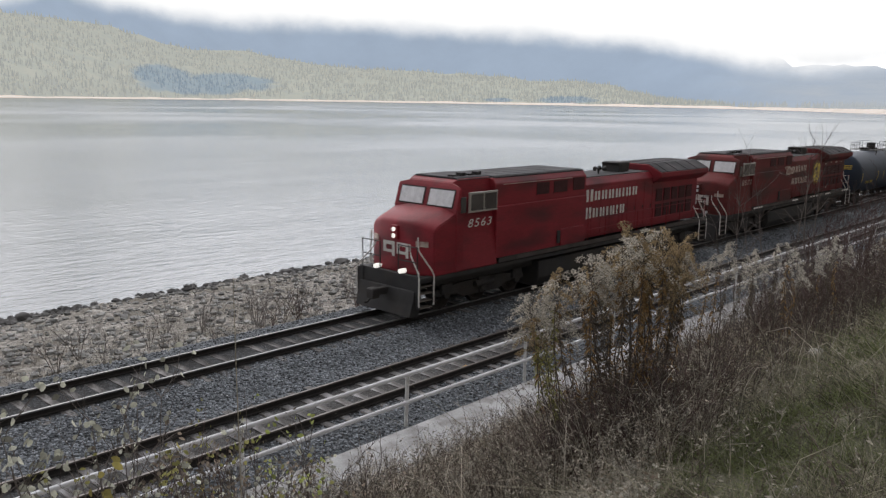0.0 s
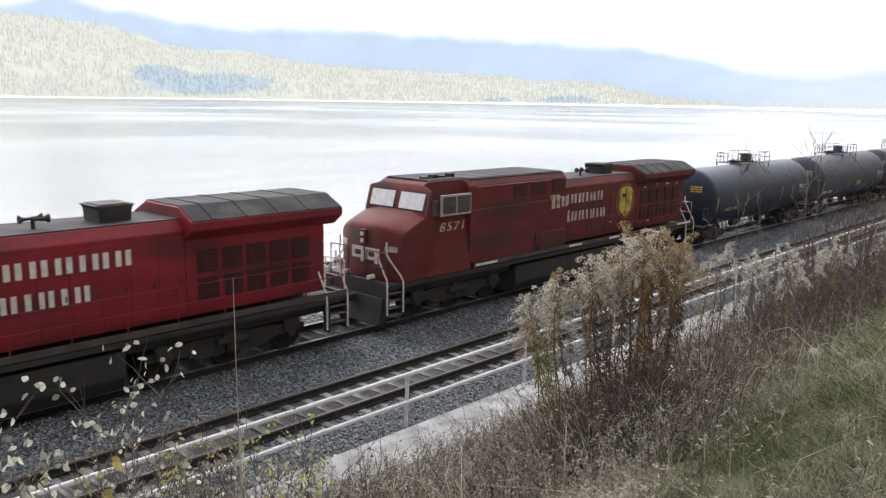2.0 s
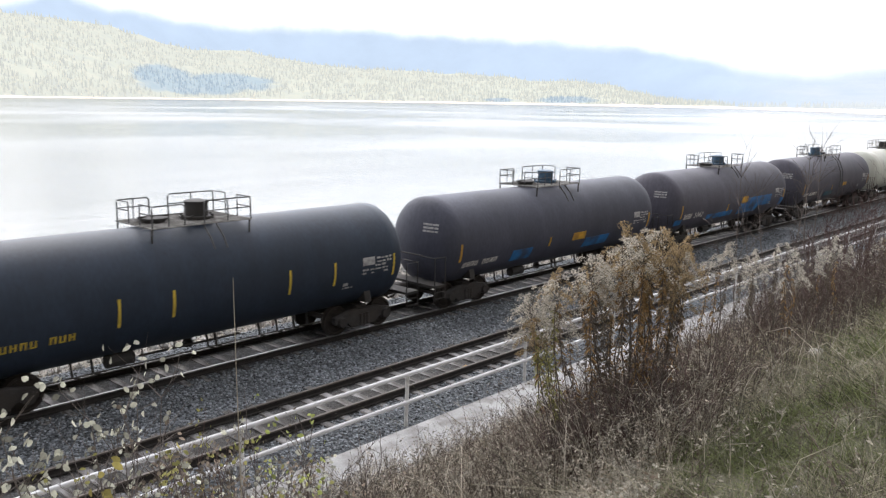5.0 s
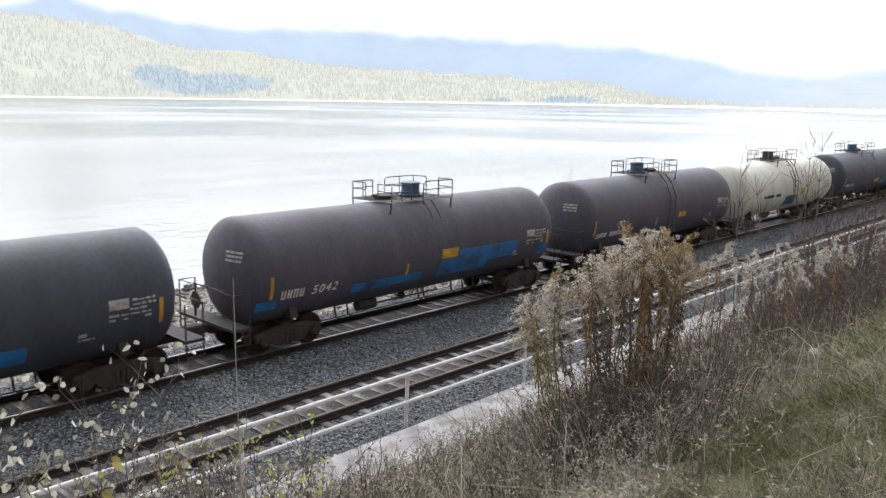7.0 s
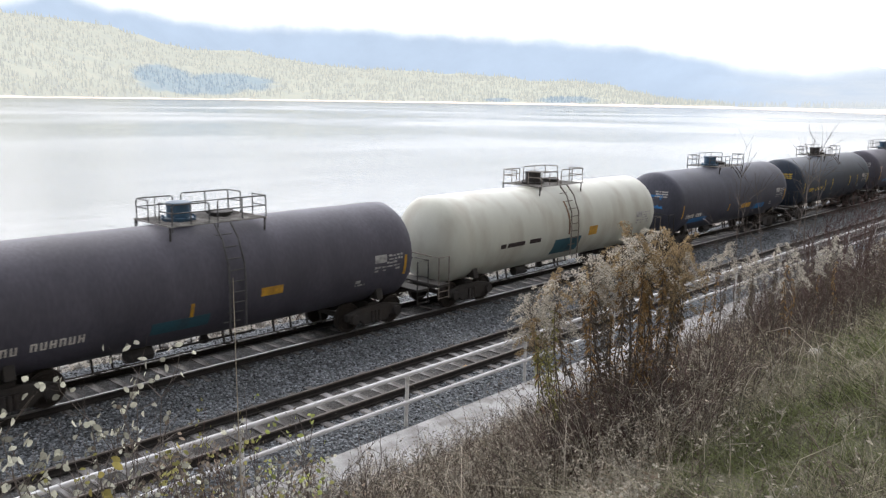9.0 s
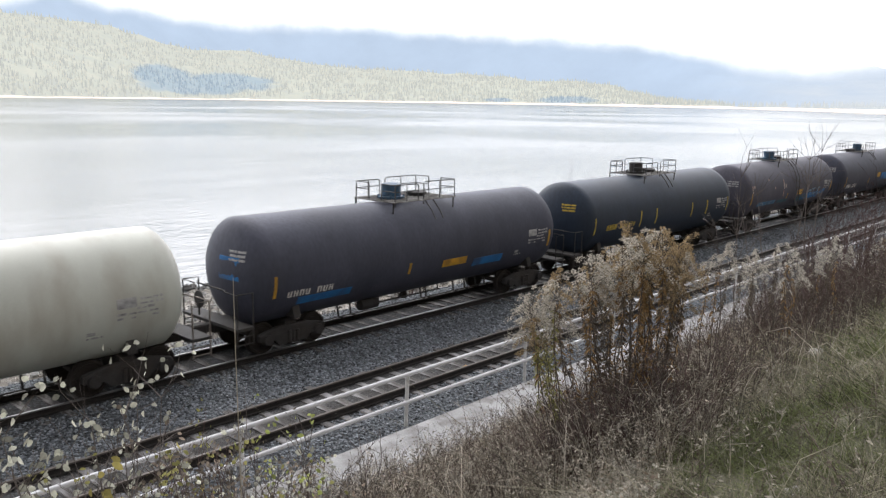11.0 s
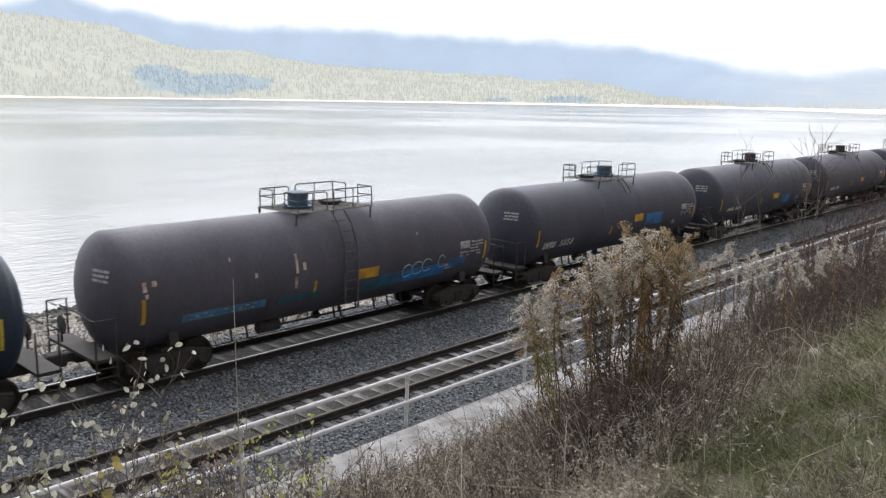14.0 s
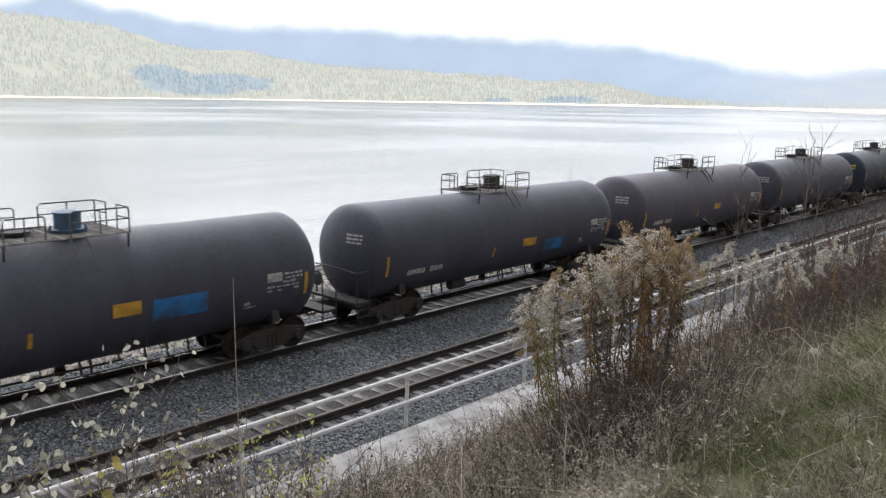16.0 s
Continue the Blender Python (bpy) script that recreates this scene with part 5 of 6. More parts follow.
# ---- ties, ballast and shore stones ----
def scatter_stones(name, label, material, places, seed):
    """Many small stones as one heap. places: (x, y, z, size)."""
    rng = random.Random(seed)
    shapes = []
    for _ in range(6):
        bm = B()
        bmesh.ops.create_icosphere(bm, subdivisions=1, radius=1.0)
        co = [tuple(v.co * rng.uniform(0.7, 1.2)) for v in bm.verts]
        bm.verts.index_update()
        shapes.append((np.array(co), [tuple(v.index for v in f.verts) for f in bm.faces]))
        bm.free()
    verts, faces = [], []
    for x, y, z, s in places:
        co, fs = shapes[rng.randrange(6)]
        a = rng.random() * 6.28
        k = len(verts)
        c, sn = math.cos(a) * s, math.sin(a) * s
        verts += [(x + p[0] * c - p[1] * sn, y + p[0] * sn + p[1] * c, z + p[2] * s * 0.7) for p in co]
        faces += [(i + k, j + k, h + k) for i, j, h in fs]
    me = bpy.data.meshes.new(name)
    me.from_pydata(verts, [], faces)
    me.materials.append(material)
    return tagged(new(name, me), label, "stones", kind="stuff")


M["ballast_stone"] = mat("ballast_stone", (0.16, 0.174, 0.19), 0.9, var=0.2, per_island=0.8)
M["shore_stone"] = mat("shore_stone", (0.235, 0.235, 0.225), 0.9, var=0.25, per_island=0.45, scale=2)
M["dark_stone"] = mat("dark_stone", (0.07, 0.068, 0.066), 0.85, var=0.3, per_island=0.5)
_rng = random.Random(21)
_pl = []
for _ in range(30000):
    x = 4 + 46 * _rng.random() ** 1.4
    y = _rng.choice((_rng.uniform(-6.9, -5.7), _rng.uniform(-3.9, -0.9), _rng.uniform(-3.9, -1.4), _rng.uniform(1.1, 3.2), _rng.uniform(-3.9, -1.0)))
    _pl.append((x, y, ground_z(y) + 0.0 + 0.012, _rng.uniform(0.022, 0.045)))
scatter_stones("ballast_stones", "crushed grey ballast stones", M["ballast_stone"], _pl, 3)
_pl = []
for _ in range(8000):
    x = 2 + 68 * _rng.random()
    y = _rng.uniform(3.6, 19.2)
    s = _rng.choice((0.04, 0.05, 0.07, 0.10, 0.17)) * _rng.uniform(0.7, 1.3)
    _pl.append((x, y, slope_z(x, y) + s * 0.15, s))
scatter_stones("shore_stones", "pale rounded stones on the lake shore", M["shore_stone"], _pl, 5)
_pl = []
for _ in range(700):
    x = 6 + 75 * _rng.random()
    y = 18.9 + _rng.gauss(0, 0.35)
    s = _rng.uniform(0.12, 0.34)
    _pl.append((x, y, WATER_Z + 0.02, s))
scatter_stones("wet_stones", "dark wet stones along the waterline", M["dark_stone"], _pl, 7)


def build_rock(x, y, s, material, label, seed, z=None):
    rng = random.Random(seed)
    bm = B()
    bmesh.ops.create_icosphere(bm, subdivisions=3, radius=1.0)
    for v in bm.verts:
        v.co *= 1 + 0.28 * noise.noise(v.co * 1.6 + Vector((seed, 0, 0))) + 0.08 * noise.noise(v.co * 5)
        v.co.z *= 0.62
    ob = part("rock", bm, material, None, smooth=True)
    ob.matrix_world = pose(x, y, (slope_z(x, y) if z is None else z) + s * 0.18, 0, 0, rng.uniform(0, 360)) @ Matrix.Scale(s, 4)
    return tagged(ob, label, "rock")


M["pale_rock"] = mat("pale_rock", (0.50, 0.49, 0.46), 0.9, var=0.2, scale=2, bump=0.4)
build_rock(13.1, 18.9, 0.34, M["dark_stone"], "dark boulder standing in the shallow water", 1, WATER_Z + 0.05)
build_rock(27.6, 18.7, 0.45, M["dark_stone"], "dark boulder at the waterline", 2)
build_rock(32.0, 19.0, 0.5, M["dark_stone"], "dark boulder by the lake edge", 3)
build_rock(14.6, -15.2, 0.17, M["pale_rock"], "pale rock half hidden in the grass", 4)
build_rock(5.75, -17.9, 0.085, M["pale_rock"], "small pale rock in the grass", 5)
build_rock(5.5, -17.85, 0.05, M["pale_rock"], "small pale stone in the grass", 6)
build_rock(8.2, -11.8, 0.16, M["pale_rock"], "small pale rock among dead weeds", 8)


def tie_meshes(material):
    out = []
    for k in range(4):
        rng = random.Random(40 + k)
        bm = B()
        box(bm, -0.115, 0.115, -1.3, 1.3, -0.36, -0.172, 0.012)
        for v in bm.verts:
            v.co += Vector((rng.uniform(-1, 1) * 0.008, rng.uniform(-1, 1) * 0.03, rng.uniform(-1, 1) * 0.006))
        me = bpy.data.meshes.new("tie")
        bm.to_mesh(me)
        bm.free()
        me.materials.append(material)
        out.append(me)
    return out


def lay_ties(track, x0, x1, material, seed):
    rng = random.Random(seed)
    kinds = tie_meshes(material)
    x, n = x0, 0
    while x < x1 and n < 295:
        ob = new("tie", kinds[rng.randrange(4)])
        ob.parent = track
        ob.matrix_local = pose(x, rng.gauss(0, 0.03), rng.gauss(-0.012, 0.012), 0, rng.gauss(0, 0.6), rng.gauss(0, 0.7))
        x += 0.6 + rng.gauss(0, 0.015)
        n += 1


M["frosted_tie"] = mat("frosted_tie", (0.09, 0.084, 0.08), 0.9, var=0.35, scale=3, fine=60, bump=0.4, per_object=0.4, stain=(0.36, 0.36, 0.37), stain_amt=0.55, stain_scale=2.0, stretch=(3, 0.7, 3))
lay_ties(main_track, -3, 150, M["tie_wood"], 1)
lay_ties(siding, -1, 150, M["frosted_tie"], 2)
# an orange scrap lying between the siding rails
bm = B()
prism(bm, [(-0.25, -0.07), (0.2, -0.1), (0.28, 0.03), (0.05, 0.09), (-0.2, 0.08)], "z", 0.0, 0.05, 0.01)
scrap = tagged(part("plank_scrap", bm, M["orange_placard"]), "orange painted scrap lying on a tie", "debris")
scrap.matrix_world = pose(16.2, -5.40, -0.165, 0, 0, 20)


# ---- plants ----
class Heap:
    """Gathers many small shapes into one mesh."""

    def __init__(self):
        self.v, self.f = [], []

    def stalk(self, pts, r0, r1, n=3):
        k0 = len(self.v)
        for i, p in enumerate(pts):
            d = (pts[min(i + 1, len(pts) - 1)] - pts[max(i - 1, 0)])
            d = d.normalized() if d.length > 1e-6 else Vector((0, 0, 1))
            a = d.orthogonal().normalized()
            b = d.cross(a)
            r = r0 + (r1 - r0) * i / (len(pts) - 1)
            for j in range(n):
                t = 2 * math.pi * j / n
                self.v.append(tuple(p + (a * math.cos(t) + b * math.sin(t)) * r))
        for i in range(len(pts) - 1):
            for j in range(n):
                q = k0 + i * n
                self.f.append((q + j, q + (j + 1) % n, q + n + (j + 1) % n, q + n + j))

    def leaf(self, p, d, length, width, side=None, droop=0.0):
        d = d.normalized()
        s = (side or d.orthogonal()).normalized() * width * 0.5
        up = d.cross(s).normalized()
        k = len(self.v)
        mid = p + d * length * 0.5 + up * width * 0.12
        end = p + d * length - Vector((0, 0, droop * length))
        self.v += [tuple(p), tuple(mid + s), tuple(end), tuple(mid - s)]
        self.f += [(k, k + 1, k + 2), (k, k + 2, k + 3)]

    def oval(self, p, d, length, width):
        d = d.normalized()
        s = d.orthogonal().normalized() * width * 0.5
        up = d.cross(s).normalized() * width * 0.15
        k = len(self.v)
        for t, w, u in ((0, 0, 0), (0.25, 0.8, 1), (0.55, 1.0, 1), (0.85, 0.55, 0.5), (1, 0, 0), (0.85, -0.55, 0.5), (0.55, -1.0, 1), (0.25, -0.8, 1)):
            self.v.append(tuple(p + d * length * t + s * w + up * u))
        self.f += [(k, k + 1, k + 7), (k + 1, k + 2, k + 6, k + 7), (k + 2, k + 3, k + 5, k + 6), (k + 3, k + 4, k + 5)]

    def blade(self, p, d, h, w, bend):
        s = d.orthogonal().normalized() * w * 0.5
        k = len(self.v)
        top = p + d * h + bend
        mid = p + d * h * 0.55 + bend * 0.3
        self.v += [tuple(p - s), tuple(p + s), tuple(mid + s * 0.7), tuple(mid - s * 0.7), tuple(top)]
        self.f += [(k, k + 1, k + 2, k + 3), (k + 3, k + 2, k + 4)]

    def mesh(self, name, material, parent=None, label=""):
        me = bpy.data.meshes.new(name)
        me.from_pydata(self.v, [], self.f)
        me.materials.append(material)
        ob = new(name, me)
        if parent is not None:
            ob.parent = parent
        if label:
            ob["label"] = label
        return ob


def rand_dir(rng, up=0.0):
    v = Vector((rng.gauss(0, 1), rng.gauss(0, 1), rng.gauss(0, 1) + up))
    return v.normalized()


def plant_mat(name, base, k=0.45, rough=0.85, var=0.25, thin=0.4):
    """A plant's surface; thin leaves let some light through."""
    m = mat(name, base, rough, var=var, scale=3, fine=30, per_island=k, spec=0.2)
    if thin:
        t = m.node_tree
        b, out = t.nodes["Principled BSDF"], t.nodes["Material Output"]
        tr, mx = t.nodes.new("ShaderNodeBsdfTranslucent"), t.nodes.new("ShaderNodeMixShader")
        mx.inputs[0].default_value = thin
        t.links.new(b.inputs["Base Color"].links[0].from_socket, tr.inputs[0])
        t.links.new(b.outputs[0], mx.inputs[1]), t.links.new(tr.outputs[0], mx.inputs[2])
        t.links.new(mx.outputs[0], out.inputs[0])
    return m


M["weed_stem"] = plant_mat("weed_stem", (0.095, 0.082, 0.072), thin=0)
M["weed_pale"] = plant_mat("weed_pale", (0.42, 0.385, 0.325), 0.5)
M["weed_red"] = plant_mat("weed_red", (0.105, 0.072, 0.068), thin=0)
M["rust_leaf"] = plant_mat("rust_leaf", (0.27, 0.175, 0.085), 0.5)
M["brown_leaf"] = plant_mat("brown_leaf", (0.15, 0.125, 0.098), 0.5)
M["olive_leaf"] = plant_mat("olive_leaf", (0.28, 0.27, 0.10), 0.5)
M["plume_grey"] = plant_mat("plume_grey", (0.53, 0.495, 0.43), 0.35)
M["plume_gold"] = plant_mat("plume_gold", (0.36, 0.275, 0.165), 0.35)
M["leaf_pale"] = plant_mat("leaf_pale", (0.46, 0.46, 0.38), 0.6, thin=0.15)
M["leaf_yellow"] = plant_mat("leaf_yellow", (0.42, 0.36, 0.12), 0.35)
M["leaf_green"] = plant_mat("leaf_green", (0.38, 0.43, 0.13), 0.4)
M["twig_bark"] = plant_mat("twig_bark", (0.15, 0.13, 0.12), 0.35, thin=0)
M["twig_grey"] = plant_mat("twig_grey", (0.26, 0.24, 0.225), 0.3, thin=0)
M["grass_green"] = plant_mat("grass_green", (0.115, 0.13, 0.055), 0.8)
M["grass_straw"] = plant_mat("grass_straw", (0.22, 0.205, 0.15), 0.75)


def goldenrod(seed, plume_mat, leaf_mat):
    """A tall dead plant, 1 unit high: bent stem, hanging leaves, feathery seed head."""
    rng = random.Random(seed)
    P = new("dried_goldenrod")
    lean = Vector((rng.uniform(-0.14, 0.14), rng.uniform(-0.14, 0.14), 0))
    pts = [Vector((0, 0, z)) + lean * (z * z - z) + Vector((rng.gauss(0, 0.017), rng.gauss(0, 0.017), 0)) for z in (0, 0.25, 0.5, 0.7, 0.86, 1.0)]
    st, lv, pl = Heap(), Heap(), Heap()
    st.stalk(pts, 0.0034, 0.0014, 5)

    def on(z):
        for a, b in zip(pts, pts[1:]):
            if z <= b.z:
                return a.lerp(b, (z - a.z) / (b.z - a.z))
        return pts[-1]
    for _ in range(85):
        z = 0.40 + 0.47 * rng.random() ** 0.7
        a = rng.random() * 6.28
        d = Vector((math.cos(a), math.sin(a), rng.uniform(-1.4, 0.3)))
        lv.leaf(on(z), d, rng.uniform(0.015, 0.034), rng.uniform(0.003, 0.007), droop=0.5)
    side = rng.random() * 6.28
    for i in range(15):
        z = 0.80 + 0.20 * (i / 15)
        a = side + rng.gauss(0, 1.2)
        ln = (0.062 * (1.05 - (z - 0.82) / 0.18) + 0.03) * rng.uniform(0.7, 1.2)
        out = Vector((math.cos(a), math.sin(a), 0.0))
        br = [on(z), on(z) + out * ln * 0.55 + Vector((0, 0, ln * 0.5)), on(z) + out * ln + Vector((0, 0, ln * 0.38)), on(z) + out * ln * 1.25 + Vector((0, 0, ln * 0.1))]
        st.stalk(br, 0.0014, 0.0006, 3)
        for k in range(58):
            t = rng.random() ** 0.7 * 3
            j = min(2, int(t))
            p = br[j].lerp(br[j + 1], t - j) + rand_dir(rng) * 0.008
            pl.leaf(p, rand_dir(rng, 0.6), rng.uniform(0.006, 0.013), rng.uniform(0.003, 0.006))
    st.mesh("stem", M["weed_stem"], P, "brown bent stem")
    lv.mesh("foliage", leaf_mat, P, "withered hanging leaves")["kind"] = "stuff"
    pl.mesh("seed_head", plume_mat, P, "feathery pale seed head")["kind"] = "stuff"
    return P


def plant_at(az, d):
    p = around(az, d)
    return p.x, p.y, slope_z(p.x, p.y) - 0.03


def build_goldenrods():
    protos = [goldenrod(s, M[pm], M[lm]) for s, pm, lm in ((1, "plume_grey", "rust_leaf"), (2, "plume_gold", "rust_leaf"), (3, "plume_grey", "brown_leaf"),
                                                         (4, "plume_gold", "brown_leaf"), (5, "plume_grey", "olive_leaf"), (6, "plume_gold", "olive_leaf"))]
    rng = random.Random(77)
    used = set()
    # the thicket's clumps: azimuth and sight angle of the heads, spread, stems, kinds
    clumps = ((52.9, -14.0, 0.5, 4, (4, 5, 4)), (54.3, -12.4, 0.7, 5, (4, 0, 5)), (55.7, -11.6, 0.6, 5, (0, 2, 1)), (57.5, -10.5, 0.6, 6, (0, 2, 3)), (58.9, -9.7, 0.35, 3, (2, 2, 0)),
              (60.4, -9.1, 0.5, 6, (0, 3, 1)), (61.6, -8.2, 0.5, 6, (1, 3, 0)), (62.9, -8.6, 0.6, 6, (1, 1, 3)), (64.1, -9.9, 0.4, 4, (3, 1, 2)))
    spots = []
    for az0, up, spread, n, kinds in clumps:
        for i in range(n):
            az = az0 + rng.gauss(0, spread)
            d = rng.uniform(8.7, 9.9)
            x, y, z = plant_at(59.6 + (az - 59.6) * 0.62 + rng.gauss(0, 0.7), d + rng.uniform(-0.25, 0.25))
            tip = around(az, d)
            tip.z = EYE.z + d * math.tan(radians(up - (0.0 if i == 0 else abs(rng.gauss(0, 1.7)))))
            spots.append((Vector((x, y, z)), tip, kinds[i % 3], "thicket of dead goldenrod"))
    for az, up in ((65.6, -10.2), (66.3, -9.7), (66.9, -9.2), (67.6, -9.9), (68.4, -9.5), (69.3, -9.3), (69.9, -8.8), (70.5, -9.9), (71.2, -10.3), (71.9, -9.3), (72.7, -8.2), (73.1, -8.7), (68.0, -10.8), (70.2, -11.2)):
        d = rng.uniform(12.5, 15.5)
        tip = around(az, d)
        tip.z = EYE.z + d * math.tan(radians(up))
        x, y, z = plant_at(az + rng.gauss(0, 0.5), d)
        spots.append((Vector((x, y, max(z, tip.z - 2.3))), tip, rng.choice((0, 2, 2)), "dead goldenrod along the slope"))
    for _ in range(10):
        az, d = rng.uniform(70, 76), rng.uniform(18, 26)
        x, y, z = plant_at(az, d)
        spots.append((Vector((x, y, z)), Vector((x, y, z + rng.uniform(1.1, 1.8))), rng.choice((0, 2, 3)), "dead goldenrod along the slope"))
    for foot, tip, k, grp in spots:
        foot.z = min(foot.z, slope_z(foot.x, foot.y) - 0.03)
        way = tip - foot
        m = Matrix.Translation(foot) @ Vector((0, 0, 1)).rotation_difference(way).to_matrix().to_4x4() @ pose(0, 0, 0, 0, 0, rng.uniform(0, 360)) @ Matrix.Scale(way.length, 4)
        if k in used:
            ob = copy_thing(protos[k], m)
            ob.matrix_basis = m
        else:
            ob = protos[k]
            ob.matrix_basis = m
            used.add(k)
        what = ("tall dead goldenrod with pale feathery plumes on the slope" if k in (0, 2, 4) else "tall dead goldenrod with rusty gold plumes on the slope")
        tagged(ob, what, "plant", grp)
    for k, p in enumerate(protos):
        if k not in used:
            for c in list(p.children):
                bpy.data.objects.remove(c)
            bpy.data.objects.remove(p)


build_goldenrods()


def weed(heaps, rng, p, h, kind):
    stem, tuft = heaps
    lean = Vector((rng.gauss(0, 0.28), rng.gauss(0, 0.28), 0)) * h
    pts = [p + Vector((0, 0, h * t)) + lean * t * t for t in (0, 0.4, 0.75, 1.0)]
    if rng.random() < 0.12:
        pts[3] = pts[2] + Vector((rng.gauss(0, 0.25), rng.gauss(0, 0.25), -0.08)) * h
    stem.stalk(pts, 0.0045, 0.0018, 3)
    for _ in range(rng.randrange(2, 6)):
        t = rng.uniform(0.35, 0.95)
        i = 0 if t < 0.4 else (1 if t < 0.75 else 2)
        a = pts[i].lerp(pts[i + 1], rng.random())
        d = Vector((rng.gauss(0, 1), rng.gauss(0, 1), rng.uniform(0.3, 1.4))).normalized()
        e = a + d * h * rng.uniform(0.10, 0.28)
        stem.stalk([a, e], 0.0025, 0.0014, 3)
        for _ in range(rng.randrange(2, 5)):
            tuft.leaf(e + rand_dir(rng) * 0.02, rand_dir(rng, 0.3), rng.uniform(0.02, 0.05), rng.uniform(0.008, 0.02))
    for _ in range(rng.randrange(3, 8)):
        tuft.leaf(pts[0].lerp(pts[3], rng.uniform(0.1, 1)) + rand_dir(rng) * 0.02, rand_dir(rng, -0.2), rng.uniform(0.03, 0.075), rng.uniform(0.008, 0.018))


def build_weeds():
    rng = random.Random(31)
    sets = {k: (Heap(), Heap()) for k in ("brown", "pale", "red")}
    n = 0
    while n < 4900:
        az = rng.uniform(27, 76)
        d = 5.5 + 24 * rng.random() ** 1.2
        p = around(az, d)
        if not -15.4 < p.y < -8.75:
            continue
        if az > 60 and p.y < -13.6 and rng.random() < 0.45:
            continue
        if az < 36 and rng.random() < 0.5:
            continue
        dens = noise.noise(Vector((p.x * 0.7, p.y * 0.7, 2)))
        if dens < -0.3 and rng.random() < 0.7:
            continue
        h = rng.uniform(0.35, 0.95) * (1.0 + 0.35 * dens)
        if p.y > -9.6:
            h *= 0.6
        kind = "red" if (az > 66 and rng.random() < 0.35) or rng.random() < 0.1 else ("pale" if rng.random() < (0.5 if az < 55 else 0.25) else "brown")
        weed(sets[kind], rng, Vector((p.x, p.y, slope_z(p.x, p.y) - 0.02)), h, kind)
        n += 1
    for i in range(1500):
        if i < 950:
            az, d = rng.uniform(50, 66.5), rng.uniform(7.2, 11.5)
            h = rng.uniform(0.35, 1.05)
        else:
            az, d = rng.uniform(52, 80), 3.6 + 16 * rng.random() ** 1.3
            h = rng.uniform(0.18, 0.55)
        p = around(az, d)
        kind = rng.choice(("brown", "pale", "pale", "red"))
        weed(sets[kind], rng, Vector((p.x, p.y, slope_z(p.x, p.y) - 0.02)), h, kind)
    # dark leafless stems crowding the thicket's foot
    for _ in range(760):
        p = around(rng.gauss(60.0, 3.4), rng.uniform(8.3, 10.6))
        weed(sets[rng.choice(("brown", "red", "red"))], rng, Vector((p.x, p.y, slope_z(p.x, p.y) - 0.02)), rng.uniform(0.6, 1.5), "red")
    # reddish brush beside the siding
    for _ in range(800):
        p = around(rng.uniform(68.5, 76.5), rng.uniform(17, 27))
        if p.y > -8.6:
            continue
        weed(sets[rng.choice(("red", "red", "brown"))], rng, Vector((p.x, p.y, slope_z(p.x, p.y) - 0.02)), rng.uniform(0.8, 2.0), "red")
    # pale low growth where the slope eases
    for _ in range(520):
        p = around(rng.uniform(49, 62), rng.uniform(5.0, 7.6))
        weed(sets["pale"], rng, Vector((p.x, p.y, slope_z(p.x, p.y) - 0.02)), rng.uniform(0.15, 0.5), "pale")
    # long bent straws
    for _ in range(170):
        az, d = rng.uniform(40, 74), rng.uniform(6.0, 13.0)
        p = around(az, d)
        if p.y < -16.5:
            continue
        q = Vector((p.x, p.y, slope_z(p.x, p.y) - 0.02))
        a = rng.random() * 6.28
        out = Vector((math.cos(a), math.sin(a), 0))
        h, r = rng.uniform(0.5, 1.1), rng.uniform(0.3, 1.1)
        sets["pale"][0].stalk([q, q + out * r * 0.2 + Vector((0, 0, h * 0.6)), q + out * r * 0.6 + Vector((0, 0, h * 0.85)), q + out * r + Vector((0, 0, h * rng.uniform(0.5, 1.0)))], 0.006, 0.003, 4)
    # overgrown far end of the strip
    for i in range(1500):
        x, y = 25 + 45 * rng.random() ** 1.3, rng.uniform(-12.5, -7.3)
        if i > 1100:
            x, y = rng.uniform(19.5, 36), rng.uniform(-10.5, -8.0)
        elif y > -8.6 and x < 28:
            continue
        kind = rng.choice(("brown", "brown", "red", "red", "red", "pale"))
        weed(sets[kind], rng, Vector((x, y, max(slope_z(x, y), -0.26) - 0.02)), rng.uniform(0.4, 1.25), kind)
    for kind, (s, t) in sets.items():
        name = {"brown": "brown_weeds", "pale": "straw_weeds", "red": "red_weeds"}[kind]
        sm, tm = {"brown": ("weed_stem", "brown_leaf"), "pale": ("weed_pale", "weed_pale"), "red": ("weed_red", "brown_leaf")}[kind]
        root = tagged(new(name), "tangle of dead %s weeds on the slope" % {"brown": "brown", "pale": "straw coloured", "red": "reddish"}[kind], "weeds", kind="stuff")
        s.mesh("stems", M[sm], root)["kind"] = "stuff"
        t.mesh("leaf_litter", M[tm], root)["kind"] = "stuff"


build_weeds()


